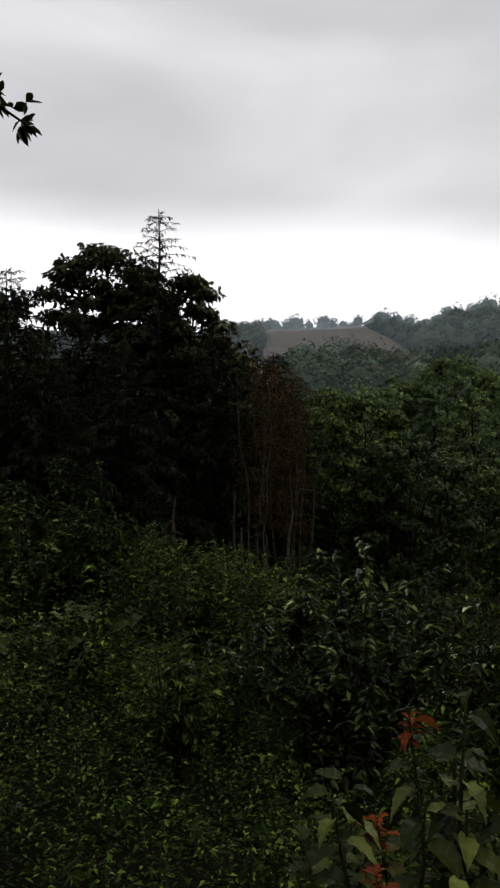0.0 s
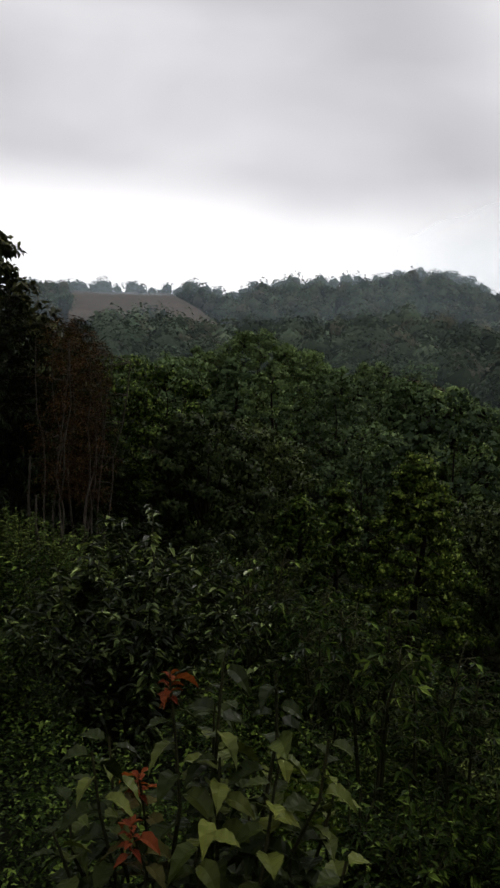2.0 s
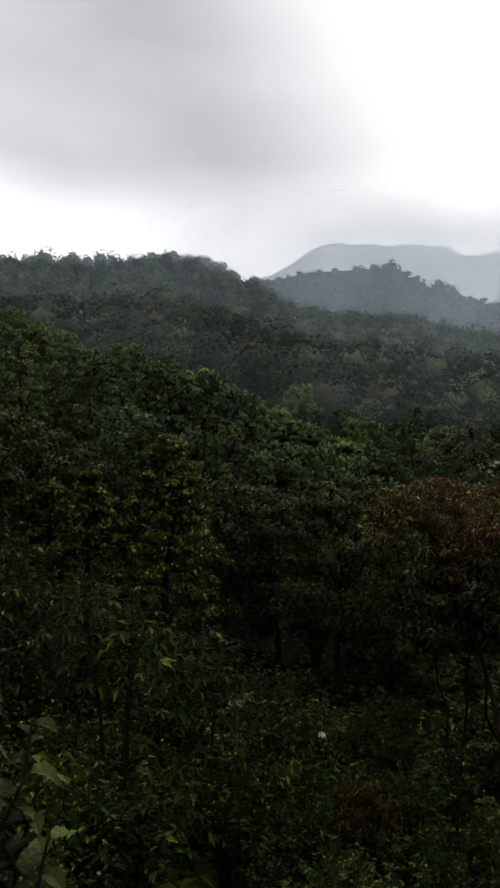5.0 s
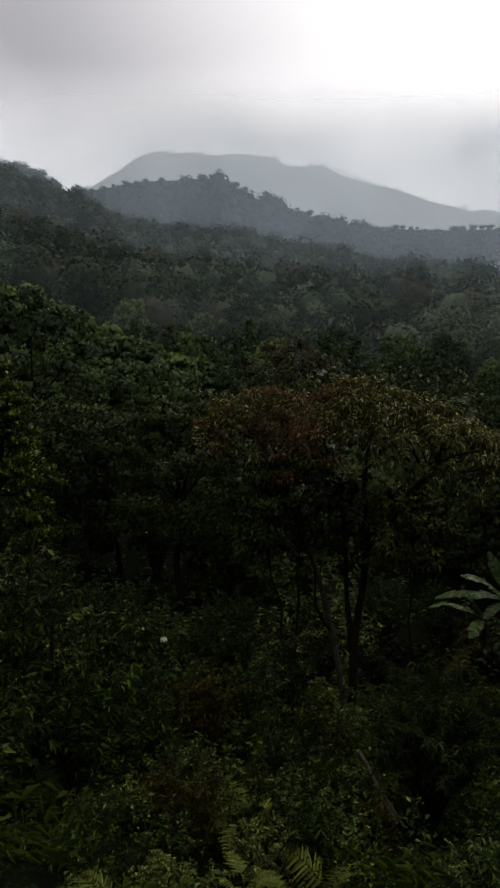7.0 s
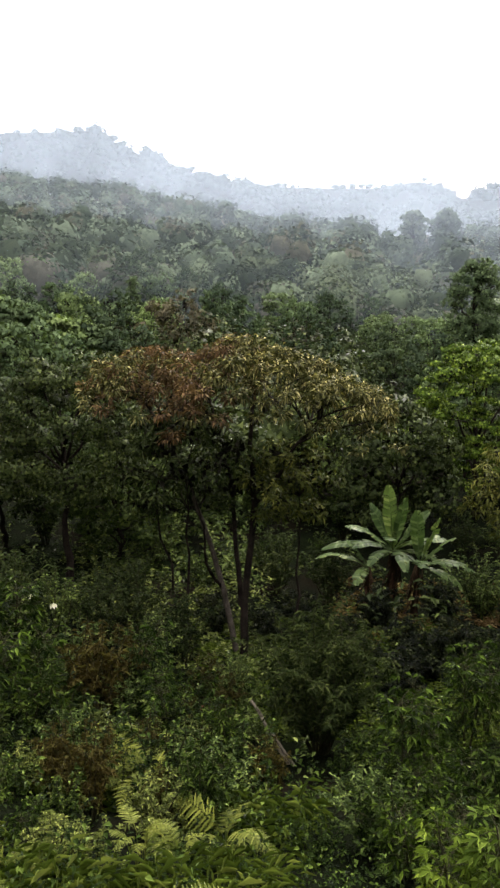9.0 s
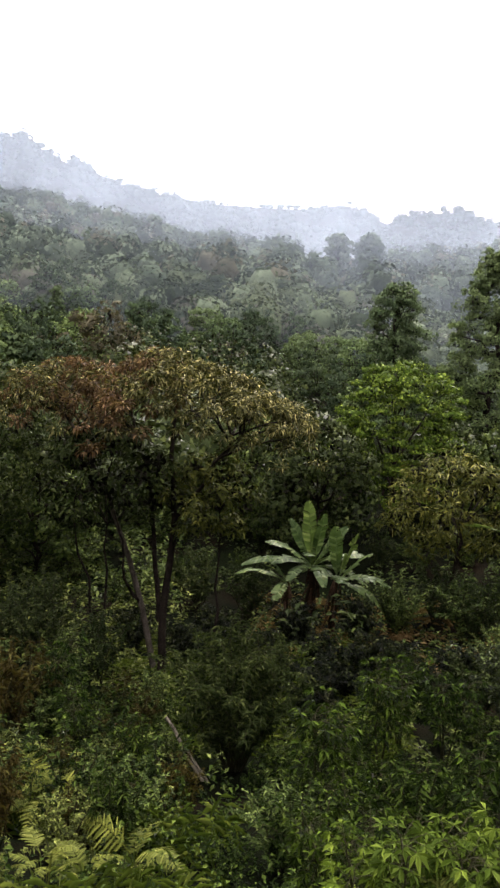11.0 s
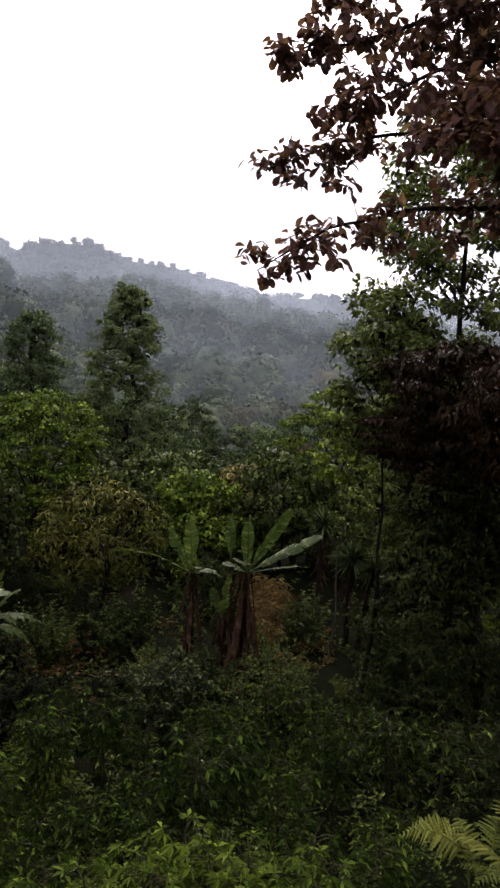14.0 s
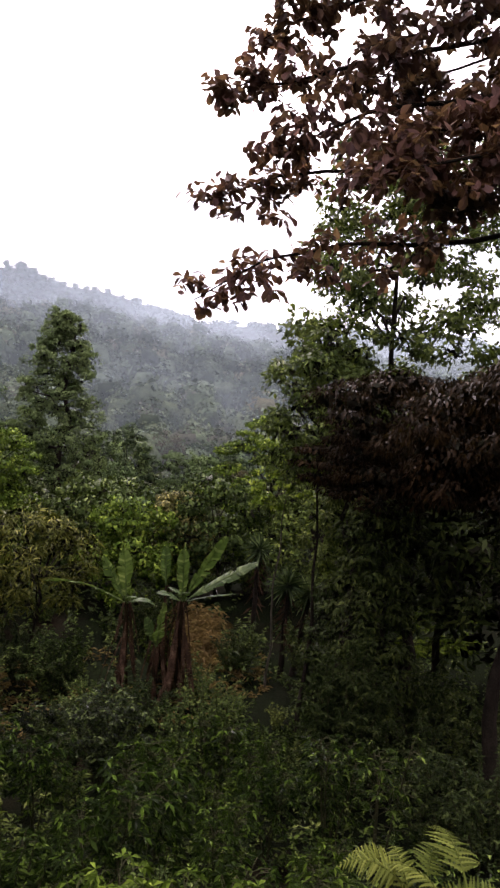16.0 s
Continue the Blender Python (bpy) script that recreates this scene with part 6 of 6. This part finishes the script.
for _ in range(34):
    plant(str(q.choice(("bush", "dark", "weed", "tall"))), q.uniform(38, 94), q.uniform(16.5, 27), q.uniform(0.9, 1.5))
q = rng(183)
for _ in range(60):
    az, r = q.uniform(34, 66), math.sqrt(q.uniform(4.0 ** 2, 11.5 ** 2))
    plant(str(q.choice(("bush", "weed", "tall", "compound", "dry", "cassava2"), p=(0.28, 0.22, 0.14, 0.14, 0.08, 0.14))), az, r, q.uniform(0.4, 0.8))
q = rng(185)
for _ in range(40):
    plant("olive" if q.random() < 0.75 else "dry", q.uniform(36, 50), math.sqrt(q.uniform(4.0 ** 2, 9.5 ** 2)), q.uniform(0.4, 0.85))
for az, r, kind, size in ((14.5, 13.0, "bush", 1.2), (16.5, 14.5, "dark", 1.3), (18.0, 12.6, "tall", 1.4), (20.0, 14.0, "bush", 1.3), (22.0, 13.2, "dark", 1.1), (23.8, 14.6, "bush", 1.2), (15.4, 11.4, "olive", 1.2), (19.2, 11.2, "compound", 1.3)):
    plant(kind, az, r, size)
# bushes with a character of their own
stand(stemmed_shrub("narrow_leaf_bush", "dense dome-shaped bush with narrow shiny leaves", "shrub", 172, 1.95, 1.9, M_DARKTREE, 34, 0.095, 0.26, 56, 0.35, bare=0.25, side=5), 59.6, 8.9)
stand(stemmed_shrub("small_leaf_bush", "upright bush with small pale leaves", "shrub", 173, 1.75, 1.3, M_SHRUB, 20, 0.085, 0.42, 40, 0.25, bare=0.25, side=5), 81.8, 11.4)
stand(stemmed_shrub("vine_covered_stump", "tall stump smothered in dark hanging vines", "shrub", 174, 2.3, 1.2, M_DARKTREE, 34, 0.085, 0.38, 44, 0.5, bare=0.02, side=6), 100.8, 9.3)
stand(stemmed_shrub("vine_covered_stump", "broad mound of dark climbing vines", "shrub", 175, 1.9, 1.9, M_DARKTREE, 32, 0.085, 0.38, 44, 0.5, bare=0.02, side=6), 103.6, 11.6)

# cassava field
q = rng(180)
rows = []
for _ in range(1500):
    az, r = q.uniform(65, 101), math.sqrt(q.uniform(4.6 ** 2, 11.2 ** 2))
    if az < 66 + (r - 5) * 0.6 or (80 < az < 84 and r > 10.2) or (az > 93 and r > 9.5):
        continue
    x, y = r * math.sin(radians(az)), r * math.cos(radians(az))
    if noise.noise((x * 0.8, y * 0.8, 3.7)) > -0.2 and all((x - a) ** 2 + (y - b) ** 2 > 0.62 ** 2 for a, b in rows):
        rows.append((x, y))
        kind = q.choice(("cassava", "cassava2", "weed", "tall", "bush"), p=(0.36, 0.30, 0.16, 0.10, 0.08))
        plant(str(kind), az, r, q.uniform(0.55, 1.1) * (0.75 if kind == "bush" else 1.0))

# ferns along the near bank
for az, r, kind, size in ((46.2, 2.35, "fern2", 0.62), (51.0, 2.5, "fern2", 0.5), (57.6, 2.45, "fern2", 0.42), (45.4, 4.0, "fern3", 0.62), (36.5, 2.6, "fern2", 0.36), (33.0, 2.7, "fern", 0.6), (60.5, 2.5, "fern", 0.55), (108.0, 3.5, "fern3", 1.1), (111.8, 3.5, "fern3", 1.15), (85.4, 3.1, "fern3", 0.8), (79.4, 3.0, "fern3", 0.8), (42.4, 6.9, "fern2", 0.85),
                         (44.8, 6.3, "fern2", 0.7), (52.0, 5.0, "fern", 0.7), (39.0, 4.2, "fern", 0.45), (36.0, 3.8, "fern", 0.45), (86.2, 3.3, "fern2", 0.75), (88.8, 3.4, "fern", 0.7), (83.5, 3.1, "fern", 0.6), (95.5, 3.2, "fern", 0.5),
                         (101.5, 3.7, "fern3", 0.5), (91.5, 3.0, "fern2", 0.4), (44.6, 7.6, "fern2", 0.6), (41.0, 6.0, "fern2", 0.45), (48.2, 4.6, "fern", 0.45)):
    plant(kind, az, r, size)
for az, r, size in ((87.5, 3.5, 0.85), (90.0, 3.7, 0.9), (93.5, 3.8, 0.85), (96.0, 4.1, 0.9), (84.5, 3.6, 0.8), (71.0, 4.2, 0.8), (68.5, 4.4, 0.8), (75.0, 4.4, 0.8), (79.0, 4.3, 0.8), (98.8, 4.2, 0.8)):
    plant("cassava2", az, r, size)


for az, r, size in ((88.5, 2.9, 0.66), (90.5, 3.1, 0.74), (93.0, 3.0, 0.7), (75.5, 3.0, 0.6), (77.5, 3.2, 0.75), (80.0, 3.3, 0.75), (82.6, 3.2, 0.75), (84.6, 3.4, 0.8), (72.0, 3.3, 0.65)):
    plant("cassava3", az, r, size)


# ---- undergrowth that nobody could count ----
def undergrowth(name, label, seed, count, az0, az1, r0, r1, tall, leaf, slim, per, mat, droop=0.25, power=1.0, bare=-0.12, patch=3.7):
    q = rng(seed)
    s = Soup()
    az = q.uniform(az0, az1, count)
    d = r0 + (r1 - r0) * q.random(count) ** power
    # growth comes in mounds and hollows
    lump = np.array([noise.noise((k * 1.1 * math.sin(radians(a)), k * 1.1 * math.cos(radians(a)), patch)) for a, k in zip(az, d)])
    keep = lump > bare
    az, d, lump = az[keep], d[keep], lump[keep]
    count = len(az)
    hgt = tall * q.uniform(0.45, 1.1, count) * np.clip(0.6 + 2.8 * lump, 0.2, 2.2)
    foot = np.stack([d * np.sin(np.radians(az)), d * np.cos(np.radians(az)), height(az, d)], -1)
    lean = q.normal(0, 0.18, (count, 3)) * (1, 1, 0)
    t = q.random((count, per)) ** 0.7
    p = foot[:, None] + (lean[:, None] + (0, 0, 1.0)) * (hgt[:, None] * t)[..., None] + q.normal(0, 0.035, (count, per, 3))
    p = p.reshape(-1, 3)
    n = len(p)
    a = q.random(n) * 6.283
    way = np.stack([np.cos(a), np.sin(a), q.normal(0.2, 0.3, n)], -1)
    L = leaf * q.uniform(0.55, 1.3, n) * np.repeat(np.clip(d / 6, 0.75, 1.6), per)
    add_leaves(s, p, way, L, L * slim, q, 0.15, droop)
    tagged(new(name, s.mesh(name, mat)), label, "undergrowth", kind="stuff")


undergrowth("undergrowth", "dense low green weeds with small leaves", 191, 2300, -26, 30, 1.7, 7.5, 0.36, 0.040, 0.45, 20, M_WEED, power=0.8)
undergrowth("undergrowth", "soft broad-leaved weeds in mounds", 186, 900, -26, 30, 2.4, 9.0, 0.42, 0.055, 0.58, 18, M_WEED, 0.35, 0.9, 0.02, 9.1)
undergrowth("undergrowth", "upright narrow-leaved weeds in tufts", 187, 700, -26, 40, 2.6, 10.0, 0.50, 0.065, 0.28, 20, M_WEED, 0.3, 0.9, 0.06, 14.3)
undergrowth("undergrowth", "dense knee-high green weeds over the slope", 192, 2300, -26, 30, 6.0, 17.0, 0.50, 0.070, 0.45, 14, M_WEED)
undergrowth("undergrowth", "tangled green weeds over the steep bank", 193, 1700, 20, 118, 1.7, 8.0, 0.28, 0.050, 0.42, 16, M_WEED, power=0.8, bare=-0.3)
undergrowth("undergrowth", "soft broad-leaved weeds over the bank", 185, 900, 26, 118, 2.4, 9.0, 0.36, 0.055, 0.58, 18, M_WEED, 0.35, 0.9, 0.02, 9.1)
undergrowth("undergrowth", "tangled olive weeds over the valley side", 194, 1900, 26, 118, 6.0, 20.0, 0.42, 0.065, 0.42, 14, M_OLIVE, bare=-0.05)
undergrowth("undergrowth", "dark low growth under the trees", 195, 1000, -26, 118, 14.0, 34.0, 0.8, 0.13, 0.45, 12, M_DARKTREE)
undergrowth("undergrowth", "shaded weeds in the hollow", 184, 1300, 6, 46, 8.0, 24.0, 0.65, 0.07, 0.42, 16, M_DARKTREE, bare=-1.0)
undergrowth("undergrowth", "rough olive growth under the flat-crowned tree", 196, 420, 42, 57, 11.0, 20.0, 0.55, 0.085, 0.42, 13, M_OLIVE, bare=-1.0)
undergrowth("undergrowth", "tall green growth between the thin trunks", 188, 300, 43, 56, 18.0, 29.0, 1.0, 0.14, 0.45, 16, M_TREE, bare=-1.0)
undergrowth("undergrowth", "mixed low growth and saplings across the valley floor", 190, 900, 28, 116, 12.0, 26.0, 0.55, 0.085, 0.42, 12, M_TREE)
undergrowth("grass", "long narrow grass blades on the near bank", 196, 900, 20, 64, 2.0, 6.5, 0.20, 0.24, 0.07, 9, M_GRASS, 0.5)
undergrowth("grass", "short bright grass between the coffee rows", 197, 2400, 50, 76, 9.6, 16.0, 0.10, 0.09, 0.14, 12, M_GRASS, 0.3, bare=-0.5)
undergrowth("dry_grass", "mound of dry orange-brown grass", 198, 800, 87.5, 91.5, 18.5, 22.5, 0.55, 0.17, 0.1, 14, M_STRAW, 0.5)
undergrowth("dry_grass", "thin dry brown grass on the bare slope by the banana plants", 189, 700, 62, 95, 14.5, 19.5, 0.14, 0.12, 0.12, 10, M_STRAW, 0.4)
undergrowth("grass", "bright grass lit through a gap under the trees", 199, 500, 104.5, 110, 18.5, 23.0, 0.25, 0.12, 0.15, 12, M_GRASS, 0.3)


# ---- small things ----
def leaning_pole(a, b, radius, seed, label):
    q = rng(seed)
    s = Soup()
    add_tube(s, bend(a, b, 0, q, 6, 0.012), np.linspace(radius, radius * 0.8, 6), 8)
    ob = new("wooden_pole", s.mesh("wooden_pole", M_LOG, True))
    tagged(ob, label, "pole", "leaning poles")


leaning_pole(spot(57.4, 8.4, 0.1), aim(54.0, -30.8, 9.0), 0.026, 201, "weathered pale pole leaning in the weeds")
leaning_pole(spot(57.9, 8.3, 0.1), aim(54.8, -32.0, 8.8), 0.017, 202, "thin split stake leaning beside the pole")

s = Soup()
q = rng(203)
mound_at = spot(48.6, 9.9)
g = np.linspace(-1, 1, 13)
X, Y = np.meshgrid(g, g, indexing="ij")
Z = 0.22 * np.clip(1 - X * X - Y * Y, -0.3, 1) + q.normal(0, 0.012, X.shape) - 0.04
s.add(np.stack([X * 0.42, Y * 0.42, Z], -1).reshape(-1, 3), np.array([(i * 13 + j, (i + 1) * 13 + j, (i + 1) * 13 + j + 1, i * 13 + j + 1) for i in range(12) for j in range(12)]))
mound = new("soil_mound", s.mesh("soil_mound", M_REDSOIL, True))
mound.location = mound_at
tagged(mound, "small mound of bare red soil among weeds", "soil")


def white_flower(az, el, r, seed):
    q = rng(seed)
    ob = thing("white_flower", "tall stem with a large drooping white flower", "flower", "white flowers")
    foot, top = spot(az, r), aim(az, el, r)
    ob.location = foot
    s, f = Soup(), Soup()
    top = top - foot
    add_tube(s, bend((0, 0, -0.05), top, 0, q, 5, 0.01), 0.006, 4)
    for k in range(6):
        a = k * 1.047
        broad_leaf(f, top, (math.cos(a) * 0.6, math.sin(a) * 0.6, -0.7), 0.10, 0.05, q, 0.1)
    part("stem", s, M_STEM, ob)
    part("petals", f, M_PETAL, ob, "white trumpet of petals")


white_flower(37.2, -22.6, 12.0, 205)
white_flower(38.9, -23.4, 12.0, 206)
